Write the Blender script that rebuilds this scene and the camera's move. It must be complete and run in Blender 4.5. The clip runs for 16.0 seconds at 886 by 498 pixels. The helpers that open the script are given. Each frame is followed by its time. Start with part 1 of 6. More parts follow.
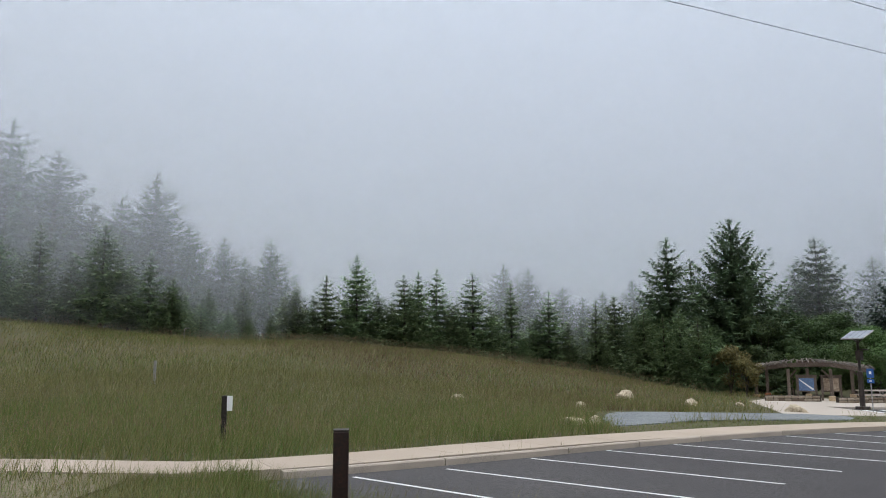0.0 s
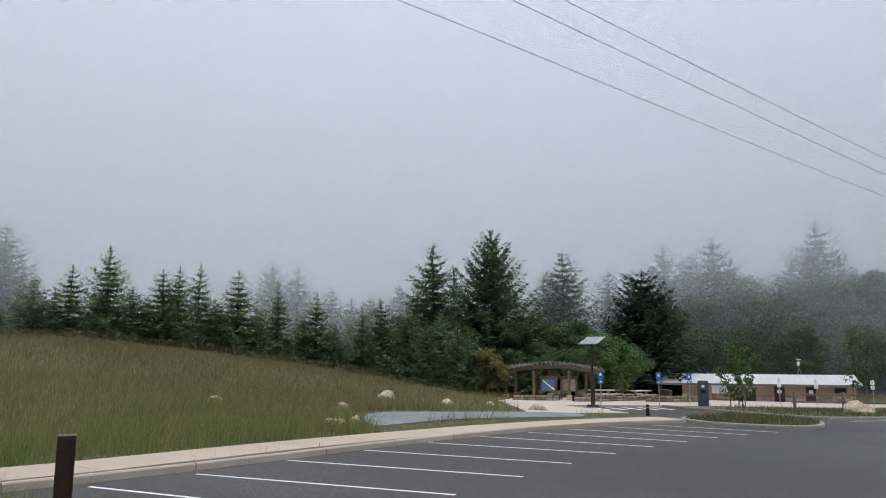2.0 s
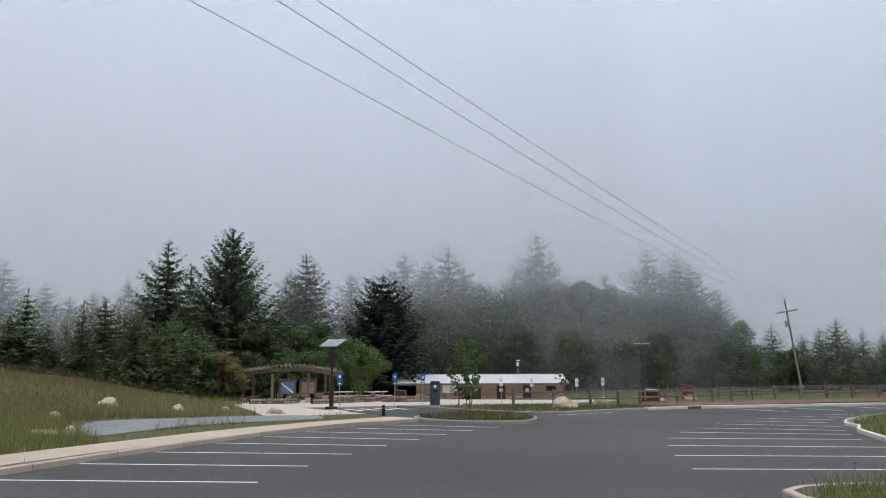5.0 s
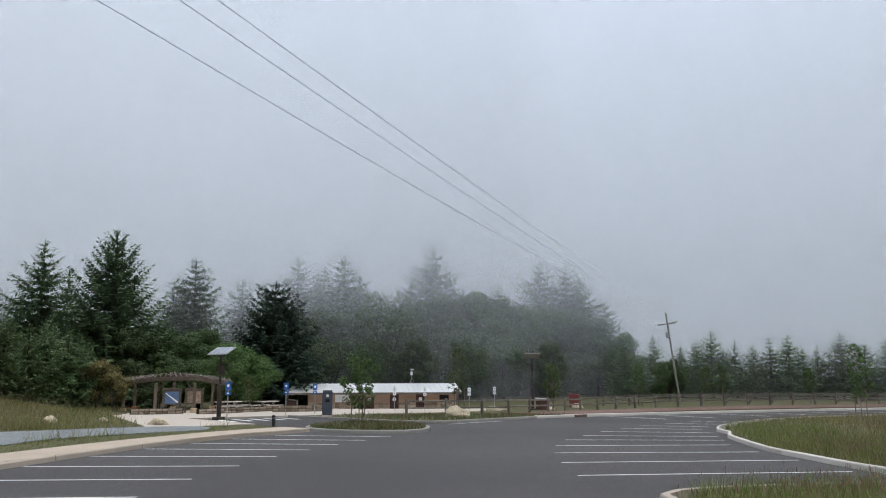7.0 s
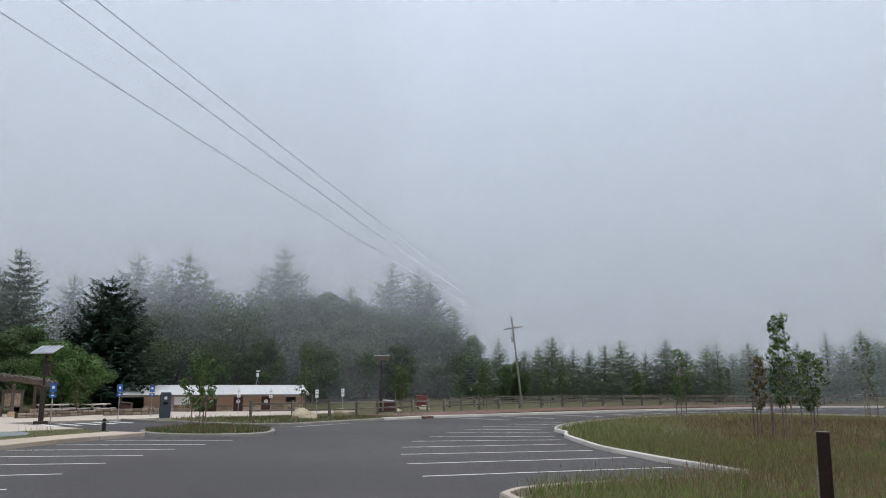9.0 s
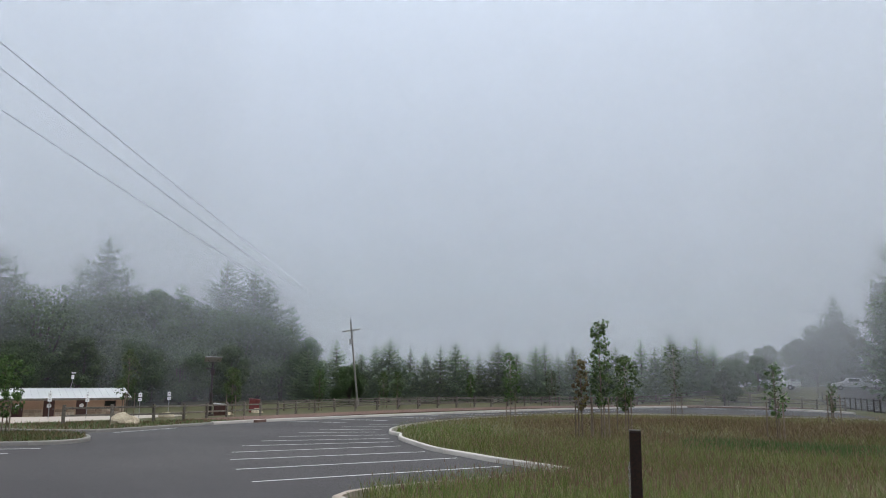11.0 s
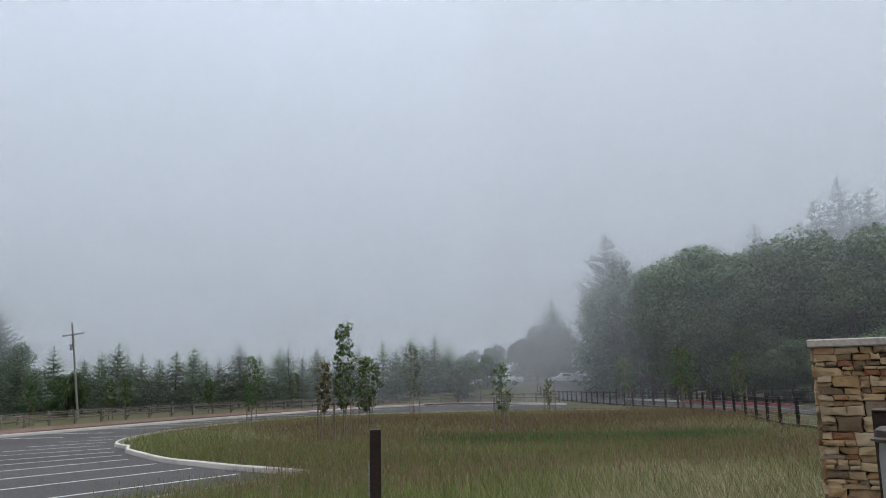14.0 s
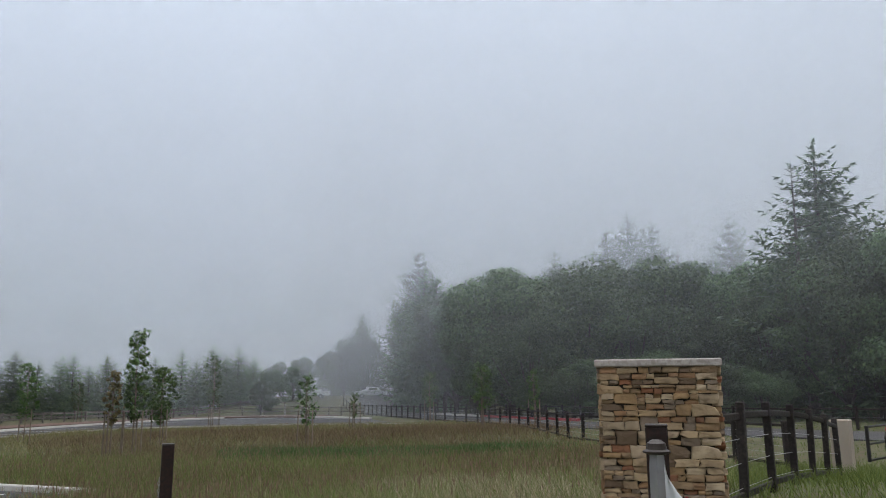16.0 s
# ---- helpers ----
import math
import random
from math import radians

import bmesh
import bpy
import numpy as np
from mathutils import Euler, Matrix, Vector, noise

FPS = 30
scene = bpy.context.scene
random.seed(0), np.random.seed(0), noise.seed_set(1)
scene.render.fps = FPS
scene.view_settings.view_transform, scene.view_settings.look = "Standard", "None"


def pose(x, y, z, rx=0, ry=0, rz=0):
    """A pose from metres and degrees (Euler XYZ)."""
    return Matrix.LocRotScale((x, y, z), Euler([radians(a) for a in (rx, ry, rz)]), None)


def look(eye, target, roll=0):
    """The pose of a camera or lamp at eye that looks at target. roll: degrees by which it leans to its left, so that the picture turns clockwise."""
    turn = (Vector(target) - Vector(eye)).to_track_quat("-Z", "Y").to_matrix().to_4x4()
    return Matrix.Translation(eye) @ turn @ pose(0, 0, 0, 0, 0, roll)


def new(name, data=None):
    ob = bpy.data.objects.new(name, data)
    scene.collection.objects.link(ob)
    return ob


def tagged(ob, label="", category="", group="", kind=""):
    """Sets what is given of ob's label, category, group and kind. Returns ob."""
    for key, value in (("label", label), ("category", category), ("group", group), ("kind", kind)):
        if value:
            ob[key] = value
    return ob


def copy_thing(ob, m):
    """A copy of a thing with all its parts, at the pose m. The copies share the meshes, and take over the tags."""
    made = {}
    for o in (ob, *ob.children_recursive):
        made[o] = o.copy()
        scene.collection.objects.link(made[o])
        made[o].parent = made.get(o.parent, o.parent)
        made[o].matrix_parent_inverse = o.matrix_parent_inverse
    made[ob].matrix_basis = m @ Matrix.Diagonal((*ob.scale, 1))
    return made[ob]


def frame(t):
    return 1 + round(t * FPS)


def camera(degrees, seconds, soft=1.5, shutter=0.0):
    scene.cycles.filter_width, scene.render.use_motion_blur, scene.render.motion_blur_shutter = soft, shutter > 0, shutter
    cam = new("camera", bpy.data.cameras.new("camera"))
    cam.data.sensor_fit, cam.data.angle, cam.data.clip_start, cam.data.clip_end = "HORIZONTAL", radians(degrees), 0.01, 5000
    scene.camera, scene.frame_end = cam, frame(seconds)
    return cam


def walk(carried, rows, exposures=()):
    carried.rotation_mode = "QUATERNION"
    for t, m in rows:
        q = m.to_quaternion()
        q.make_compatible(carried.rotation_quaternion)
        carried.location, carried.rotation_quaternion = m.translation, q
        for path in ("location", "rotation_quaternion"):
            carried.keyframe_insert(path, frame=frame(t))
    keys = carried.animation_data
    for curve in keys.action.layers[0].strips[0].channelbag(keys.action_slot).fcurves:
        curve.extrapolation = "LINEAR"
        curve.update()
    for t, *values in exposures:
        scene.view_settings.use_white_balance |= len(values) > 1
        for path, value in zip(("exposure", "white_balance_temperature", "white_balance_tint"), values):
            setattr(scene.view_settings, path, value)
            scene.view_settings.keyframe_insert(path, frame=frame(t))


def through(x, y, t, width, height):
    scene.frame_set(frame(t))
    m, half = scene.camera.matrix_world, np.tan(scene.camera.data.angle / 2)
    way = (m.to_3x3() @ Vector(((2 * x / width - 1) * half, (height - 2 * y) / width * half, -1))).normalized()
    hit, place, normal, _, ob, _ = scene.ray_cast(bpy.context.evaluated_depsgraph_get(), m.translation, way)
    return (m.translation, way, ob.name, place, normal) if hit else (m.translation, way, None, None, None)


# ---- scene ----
# The viewpoint stays put on a low grassy mound and pans from the hill to the gate pillar.
EYE = (0.0, 0.0, 2.18)


def aim(yaw, pitch, roll, sway=0.0):
    y, p = radians(yaw), radians(pitch)
    eye = Vector(EYE) + Vector((sway, 0, 0))
    way = Vector((-math.sin(y) * math.cos(p), math.cos(y) * math.cos(p), math.sin(p)))
    return look(eye, eye + way * 10, roll)


cam = camera(61.25, 16.0, soft=1.0)
PAN = [
    (0.0, 0.00, 8.16, -0.31), (0.5, -4.85, 8.52, 0.13), (1.0, -8.52, 8.66, 0.01), (1.5, -12.89, 8.52, 0.14),
    (2.0, -17.47, 8.21, 0.27), (2.5, -21.92, 8.02, 0.17), (3.0, -26.00, 8.45, 0.08), (3.5, -29.77, 8.36, 0.30),
    (4.0, -33.49, 8.25, 0.37), (4.2, -34.29, 8.25, 0.26), (6.3, -41.78, 9.08, -0.22), (6.5, -42.58, 9.18, -0.18),
    (7.0, -45.03, 9.10, 0.06), (7.5, -48.33, 9.03, -0.03), (8.0, -51.51, 8.93, 0.01), (8.5, -52.92, 9.03, 0.48),
    (9.0, -56.33, 9.29, 0.38), (9.2, -57.93, 9.36, 0.54), (11.5, -71.39, 9.54, 0.32), (12.0, -74.46, 9.50, 0.24),
    (12.5, -77.24, 9.45, 0.10), (13.0, -80.14, 9.75, 0.02), (13.5, -83.37, 9.94, -0.24), (14.0, -88.02, 9.62, -1.16),
    (14.5, -91.43, 9.10, -1.15), (15.0, -94.18, 9.05, -0.98), (15.5, -98.41, 9.80, -0.81), (16.0, -102.37, 10.45, -0.28),
]
# the carrier sways a few centimetres eastward as the pan begins
SWAY = {0.0: -0.05, 0.5: -0.02, 1.0: 0.02, 1.5: 0.04, 2.0: 0.038, 2.5: 0.03, 3.0: 0.02, 3.5: 0.01}
walk(cam, [(t, aim(a, b, c, SWAY.get(t, 0.0))) for t, a, b, c in PAN])

# ---- sky and light: bright overcast seen from inside low cloud ----
world = bpy.data.worlds.new("world")
scene.world = world
world.use_nodes = True
wn, wl = world.node_tree.nodes, world.node_tree.links
bg = wn["Background"]
sky = wn.new("ShaderNodeTexSky")
sky.sky_type, sky.sun_disc = "NISHITA", False
sky.sun_elevation, sky.sun_rotation = radians(72), radians(140)
tc = wn.new("ShaderNodeTexCoord")
sep = wn.new("ShaderNodeSeparateXYZ")
wl.new(tc.outputs["Generated"], sep.inputs[0])
ramp = wn.new("ShaderNodeValToRGB")
e = ramp.color_ramp.elements
e[0].position, e[0].color = 0.0, (0.40, 0.435, 0.475, 1)
e[1].position, e[1].color = 1.0, (1.05, 1.09, 1.135, 1)
for pos, col in ((0.10, (0.433, 0.475, 0.535, 1)), (0.22, (0.475, 0.53, 0.612, 1)), (0.45, (0.59, 0.65, 0.75, 1))):
    k = e.new(pos)
    k.color = col
wl.new(sep.outputs["Z"], ramp.inputs[0])
swirl = wn.new("ShaderNodeTexNoise")
swirl.inputs["Scale"].default_value, swirl.inputs["Detail"].default_value = 2.2, 3
wl.new(tc.outputs["Generated"], swirl.inputs["Vector"])
sw = wn.new("ShaderNodeMapRange")
sw.inputs["From Min"].default_value, sw.inputs["From Max"].default_value = 0.3, 0.7
sw.inputs["To Min"].default_value, sw.inputs["To Max"].default_value = 0.95, 1.05
wl.new(swirl.outputs["Fac"], sw.inputs["Value"])
mul = wn.new("ShaderNodeVectorMath")
mul.operation = "SCALE"
wl.new(ramp.outputs[0], mul.inputs[0])
wl.new(sw.outputs[0], mul.inputs["Scale"])
veil = wn.new("ShaderNodeMix")
veil.data_type = "RGBA"
veil.inputs["Factor"].default_value = 0.996
wl.new(sky.outputs[0], veil.inputs["A"])
wl.new(mul.outputs[0], veil.inputs["B"])
wl.new(veil.outputs["Result"], bg.inputs["Color"])
bg.inputs["Strength"].default_value = 2.35
sun = new("sun", bpy.data.lights.new("sun", "SUN"))
sun.data.energy, sun.data.angle, sun.data.color = 1.2, radians(40), (1.0, 0.97, 0.93)
sun.matrix_world = look((8, -10, 40), (0, 0, 0))


# ---- materials ----
def mat(name, base, rough=0.8, metal=0.0, grain=(), coarse=None, fine=None, bump=0.0, bump_scale=40.0, vary=0.0, spec=0.3):
    """Principled material: base colour, blotches (coarse: scale, second colour), grain (fine: scale, second colour), relief, change from object to object."""
    m = bpy.data.materials.new(name)
    m.use_nodes = True
    n, l = m.node_tree.nodes, m.node_tree.links
    b = n["Principled BSDF"]
    b.inputs["Roughness"].default_value, b.inputs["Metallic"].default_value = rough, metal
    b.inputs["Specular IOR Level"].default_value = spec
    geo = n.new("ShaderNodeTexCoord")
    out = n.new("ShaderNodeRGB")
    out.outputs[0].default_value = (*base, 1)
    col = out.outputs[0]
    for layer in (coarse, fine):
        if layer:
            t = n.new("ShaderNodeTexNoise")
            t.inputs["Scale"].default_value, t.inputs["Detail"].default_value = layer[0], 5
            l.new(geo.outputs["Object"], t.inputs["Vector"])
            mr = n.new("ShaderNodeMapRange")
            lo, hi = (layer[2], layer[3]) if len(layer) > 3 else (0.38, 0.62)
            mr.inputs["From Min"].default_value, mr.inputs["From Max"].default_value = lo, hi
            l.new(t.outputs["Fac"], mr.inputs["Value"])
            mx = n.new("ShaderNodeMix")
            mx.data_type = "RGBA"
            l.new(mr.outputs[0], mx.inputs["Factor"])
            l.new(col, mx.inputs["A"])
            mx.inputs["B"].default_value = (*layer[1], 1)
            col = mx.outputs["Result"]
    if vary:
        info, hsv = n.new("ShaderNodeObjectInfo"), n.new("ShaderNodeHueSaturation")
        mr = n.new("ShaderNodeMapRange")
        mr.inputs["To Min"].default_value, mr.inputs["To Max"].default_value = 1 - vary, 1 + vary
        l.new(info.outputs["Random"], mr.inputs["Value"])
        l.new(mr.outputs[0], hsv.inputs["Value"])
        l.new(col, hsv.inputs["Color"])
        col = hsv.outputs[0]
    l.new(col, b.inputs["Base Color"])
    if bump:
        t, bp = n.new("ShaderNodeTexNoise"), n.new("ShaderNodeBump")
        t.inputs["Scale"].default_value, t.inputs["Detail"].default_value = bump_scale, 6
        l.new(geo.outputs["Object"], t.inputs["Vector"])
        l.new(t.outputs["Fac"], bp.inputs["Height"])
        bp.inputs["Strength"].default_value, bp.inputs["Distance"].default_value = bump, 0.02
        l.new(bp.outputs[0], b.inputs["Normal"])
    return m


def leafy(name, dark, light, vary=0.25, through=0.25):
    """Foliage: each leaf or spray its own shade, some light passing through."""
    m = bpy.data.materials.new(name)
    m.use_nodes = True
    n, l = m.node_tree.nodes, m.node_tree.links
    b = n["Principled BSDF"]
    b.inputs["Roughness"].default_value, b.inputs["Specular IOR Level"].default_value = 0.6, 0.25
    g, info = n.new("ShaderNodeNewGeometry"), n.new("ShaderNodeObjectInfo")
    mx = n.new("ShaderNodeMix")
    mx.data_type = "RGBA"
    mx.inputs["A"].default_value, mx.inputs["B"].default_value = (*dark, 1), (*light, 1)
    l.new(g.outputs["Random Per Island"], mx.inputs["Factor"])
    hsv, mr, mh = n.new("ShaderNodeHueSaturation"), n.new("ShaderNodeMapRange"), n.new("ShaderNodeMapRange")
    mr.inputs["To Min"].default_value, mr.inputs["To Max"].default_value = 1 - vary, 1 + vary
    mh.inputs["To Min"].default_value, mh.inputs["To Max"].default_value = 0.485, 0.515
    l.new(info.outputs["Random"], mr.inputs["Value"])
    l.new(info.outputs["Random"], mh.inputs["Value"])
    l.new(mr.outputs[0], hsv.inputs["Value"])
    l.new(mh.outputs[0], hsv.inputs["Hue"])
    l.new(mx.outputs["Result"], hsv.inputs["Color"])
    l.new(hsv.outputs[0], b.inputs["Base Color"])
    tr, ms = n.new("ShaderNodeBsdfTranslucent"), n.new("ShaderNodeMixShader")
    l.new(hsv.outputs[0], tr.inputs["Color"])
    ms.inputs[0].default_value = through
    l.new(b.outputs[0], ms.inputs[1])
    l.new(tr.outputs[0], ms.inputs[2])
    l.new(ms.outputs[0], n["Material Output"].inputs["Surface"])
    return m


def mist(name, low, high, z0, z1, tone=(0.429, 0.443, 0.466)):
    """Haze put into a pale translucent sheet: clearer near the ground, thicker above, in wisps; both faces take the
    light of the sky.
    """
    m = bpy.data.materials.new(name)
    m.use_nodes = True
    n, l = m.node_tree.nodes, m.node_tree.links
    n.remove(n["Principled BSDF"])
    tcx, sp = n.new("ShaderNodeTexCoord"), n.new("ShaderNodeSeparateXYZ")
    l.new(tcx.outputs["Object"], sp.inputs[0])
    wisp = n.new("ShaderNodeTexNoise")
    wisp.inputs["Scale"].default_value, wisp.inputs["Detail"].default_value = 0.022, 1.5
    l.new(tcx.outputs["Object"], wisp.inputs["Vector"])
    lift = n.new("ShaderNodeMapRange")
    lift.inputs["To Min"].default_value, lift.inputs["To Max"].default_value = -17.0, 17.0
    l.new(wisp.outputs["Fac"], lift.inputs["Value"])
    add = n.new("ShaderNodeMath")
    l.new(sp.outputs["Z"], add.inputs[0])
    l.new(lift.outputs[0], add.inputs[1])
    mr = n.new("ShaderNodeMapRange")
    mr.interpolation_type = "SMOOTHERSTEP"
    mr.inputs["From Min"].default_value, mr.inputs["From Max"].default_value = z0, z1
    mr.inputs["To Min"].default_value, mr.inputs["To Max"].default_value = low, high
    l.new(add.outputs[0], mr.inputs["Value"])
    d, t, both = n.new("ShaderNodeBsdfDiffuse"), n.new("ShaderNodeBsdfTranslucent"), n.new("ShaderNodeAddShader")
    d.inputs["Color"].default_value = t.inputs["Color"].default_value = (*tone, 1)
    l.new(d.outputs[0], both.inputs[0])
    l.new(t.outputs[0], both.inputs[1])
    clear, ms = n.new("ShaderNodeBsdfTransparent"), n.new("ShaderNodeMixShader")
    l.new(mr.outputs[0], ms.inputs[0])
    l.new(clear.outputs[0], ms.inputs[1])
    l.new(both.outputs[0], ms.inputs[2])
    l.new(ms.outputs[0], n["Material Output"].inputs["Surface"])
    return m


ASPHALT = mat("asphalt", (0.050, 0.046, 0.047), 0.88, coarse=(0.1, (0.074, 0.069, 0.068)), fine=(14, (0.040, 0.038, 0.039), 0.42, 0.66), bump=0.9, bump_scale=70)
PAINT = mat("road_paint", (0.72, 0.72, 0.70), 0.6, coarse=(1.5, (0.55, 0.55, 0.53)), fine=(40, (0.6, 0.6, 0.58)))
CONCRETE = mat("concrete", (0.35, 0.285, 0.222), 0.85, coarse=(0.4, (0.295, 0.24, 0.185)), fine=(25, (0.32, 0.265, 0.215)), bump=0.2, bump_scale=60, vary=0.06)
KERB = mat("kerb_concrete", (0.34, 0.285, 0.235), 0.85, coarse=(0.8, (0.25, 0.215, 0.18)), fine=(30, (0.31, 0.265, 0.22)), bump=0.25, bump_scale=50, vary=0.08)
KERBGREY = mat("grey_kerb_concrete", (0.24, 0.225, 0.205), 0.85, coarse=(0.8, (0.17, 0.16, 0.145)), fine=(30, (0.21, 0.20, 0.18)), bump=0.25, bump_scale=50, vary=0.08)
KERBWHITE = mat("pale_kerb_concrete", (0.48, 0.445, 0.40), 0.8, coarse=(0.8, (0.37, 0.34, 0.30)), fine=(30, (0.5, 0.47, 0.43)), bump=0.2, vary=0.08)
PLAZA = mat("plaza_concrete", (0.37, 0.315, 0.265), 0.85, coarse=(0.5, (0.34, 0.30, 0.26)), fine=(20, (0.37, 0.325, 0.28)), bump=0.2)
GRAVEL = mat("blue_gravel", (0.145, 0.158, 0.164), 0.92, coarse=(1.2, (0.185, 0.195, 0.197)), fine=(9, (0.09, 0.10, 0.105), 0.45, 0.7), bump=0.8, bump_scale=30)
VERGE = mat("gravelly_verge", (0.115, 0.092, 0.055), 0.95, coarse=(0.7, (0.07, 0.072, 0.03)), fine=(22, (0.185, 0.155, 0.105)), bump=0.9, bump_scale=30)
POLEWOOD = mat("bleached_pole_wood", (0.21, 0.195, 0.175), 0.9, coarse=(1, (0.28, 0.26, 0.24)), fine=(20, (0.15, 0.135, 0.12)), bump=0.4)
EARTH = mat("meadow_ground", (0.066, 0.064, 0.025), 0.95, coarse=(0.06, (0.088, 0.066, 0.038)), fine=(2.5, (0.052, 0.057, 0.021)), bump=0.6, bump_scale=6)
STEEL = mat("rusted_brown_steel", (0.020, 0.009, 0.007), 0.6, coarse=(4, (0.032, 0.013, 0.009)), fine=(40, (0.014, 0.008, 0.007)), bump=0.15)
BLACKMETAL = mat("dark_metal", (0.022, 0.022, 0.024), 0.5, metal=0.2, coarse=(3, (0.04, 0.036, 0.034)), bump=0.1)
BRONZE = mat("bronze_paint", (0.03, 0.024, 0.021), 0.5, coarse=(3, (0.042, 0.031, 0.026)), bump=0.1)
OLDWOOD = mat("weathered_wood", (0.115, 0.085, 0.065), 0.85, coarse=(2, (0.17, 0.135, 0.11)), fine=(18, (0.08, 0.06, 0.046)), bump=0.5, bump_scale=25, vary=0.2)
GREYWOOD = mat("grey_rail_wood", (0.15, 0.13, 0.11), 0.9, coarse=(2, (0.22, 0.195, 0.17)), fine=(20, (0.10, 0.085, 0.07)), bump=0.5, bump_scale=25, vary=0.22)
DARKPOST = mat("dark_stained_wood", (0.022, 0.017, 0.015), 0.8, coarse=(2.5, (0.042, 0.033, 0.028)), fine=(25, (0.015, 0.012, 0.010)), bump=0.4, vary=0.2)
STAKE = mat("stake_wood", (0.13, 0.095, 0.07), 0.9, coarse=(3, (0.19, 0.15, 0.115)), bump=0.3, vary=0.2)
BARK = mat("bark", (0.06, 0.05, 0.042), 0.95, coarse=(3, (0.10, 0.088, 0.075)), fine=(20, (0.04, 0.034, 0.028)), bump=0.7, bump_scale=15)
STONE = mat("boulder_stone", (0.37, 0.31, 0.215), 0.9, coarse=(1.8, (0.25, 0.20, 0.14)), fine=(12, (0.44, 0.38, 0.28)), bump=0.6, bump_scale=8)
FIR = leafy("fir_needles", (0.04, 0.07, 0.035), (0.105, 0.152, 0.073))
YOUNGFIR = leafy("young_fir_needles", (0.066, 0.112, 0.048), (0.165, 0.225, 0.10))
DARKFIR = leafy("dark_fir_needles", (0.019, 0.035, 0.025), (0.046, 0.074, 0.048), 0.1)
LEAF = leafy("broad_leaves", (0.025, 0.047, 0.017), (0.075, 0.118, 0.039))
# A paler, greyer LEAF: some of the haze is put into its colour.
WOODLEAF = leafy("hazed_grey_green_leaves", (0.03, 0.052, 0.021), (0.092, 0.138, 0.054), 0.38, 0.28)
MIDLEAF = leafy("green_leaves", (0.03, 0.06, 0.016), (0.085, 0.135, 0.04))
SAPLEAF = leafy("sapling_leaves", (0.028, 0.056, 0.013), (0.088, 0.135, 0.036), 0.25)
RUSTLEAF = leafy("russet_leaves", (0.06, 0.06, 0.02), (0.16, 0.13, 0.045), 0.2)
GRASS = leafy("tall_grass", (0.088, 0.106, 0.027), (0.225, 0.198, 0.08), 0.05, 0.2)
GREENGRASS = leafy("green_grass", (0.058, 0.1, 0.018), (0.145, 0.185, 0.042), 0.05, 0.25)
SEED = leafy("seed_heads", (0.15, 0.10, 0.062), (0.26, 0.19, 0.115), 0.05, 0.2)
RUSSET = leafy("russet_grass", (0.085, 0.055, 0.033), (0.165, 0.108, 0.06), 0.05, 0.2)
STRAW = leafy("pale_straw", (0.24, 0.20, 0.115), (0.40, 0.345, 0.23), 0.05, 0.2)


# ---- builders ----
def mesh_of(name, verts, faces, materials, index=None, smooth=False):
    me = bpy.data.meshes.new(name)
    me.from_pydata([tuple(v) for v in verts], [], [tuple(f) for f in faces])
    for m in materials if isinstance(materials, (list, tuple)) else [materials]:
        me.materials.append(m)
    if index is not None:
        me.polygons.foreach_set("material_index", np.asarray(index, np.int32))
    if smooth:
        me.polygons.foreach_set("use_smooth", np.ones(len(me.polygons), bool))
    me.update()
    return me


def soup(name, tris, material):
    """A mesh of loose triangles, from an array of shape (n, 3, 3)."""
    tris = np.asarray(tris, np.float32)
    me = bpy.data.meshes.new(name)
    n = len(tris)
    me.vertices.add(3 * n)
    me.vertices.foreach_set("co", tris.ravel())
    me.loops.add(3 * n)
    me.loops.foreach_set("vertex_index", np.arange(3 * n, dtype=np.int32))
    me.polygons.add(n)
    me.polygons.foreach_set("loop_start", np.arange(0, 3 * n, 3, dtype=np.int32))
    me.polygons.foreach_set("loop_total", np.full(n, 3, np.int32))
    me.materials.append(material)
    me.update(calc_edges=True)
    return me


def part(name, bm, material, parent=None, label=""):
    me = bpy.data.meshes.new(name)
    bm.to_mesh(me)
    bm.free()
    me.materials.append(material)
    return child(name, me, parent, label)


def child(name, me, parent=None, label=""):
    ob = new(name, me)
    if parent:
        ob.parent = parent
    if label:
        ob["label"] = label
    return ob


def box_bm(size, at=(0, 0, 0), turn=(0, 0, 0), bevel=0.0, bm=None):
    """A block of that size with its centre there, edges bevelled."""
    own = bmesh.new()
    bmesh.ops.create_cube(own, size=1, matrix=Matrix.Diagonal((*size, 1)))
    if bevel:
        bmesh.ops.bevel(own, geom=own.edges[:], offset=bevel, segments=1, affect="EDGES")
    own.transform(pose(*at, *turn))
    if bm is None:
        return own
    tmp = bpy.data.meshes.new("tmp")
    own.to_mesh(tmp)
    own.free()
    bm.from_mesh(tmp)
    bpy.data.meshes.remove(tmp)
    return bm


def tube_bm(points, radii, sides=8, bm=None):
    """A round limb through the points with those radii, closed at its ends."""
    bm = bm or bmesh.new()
    rings = []
    for i, p in enumerate(points):
        a = Vector(points[max(i - 1, 0)])
        b = Vector(points[min(i + 1, len(points) - 1)])
        q = (b - a).to_track_quat("Z", "Y")
        rings.append([bm.verts.new(Vector(p) + q @ Vector((math.cos(k * math.tau / sides) * radii[i], math.sin(k * math.tau / sides) * radii[i], 0))) for k in range(sides)])
    for r, s in zip(rings, rings[1:]):
        for k in range(sides):
            bm.faces.new((r[k], r[(k + 1) % sides], s[(k + 1) % sides], s[k]))
    bm.faces.new(rings[0][::-1])
    bm.faces.new(rings[-1])
    return bm


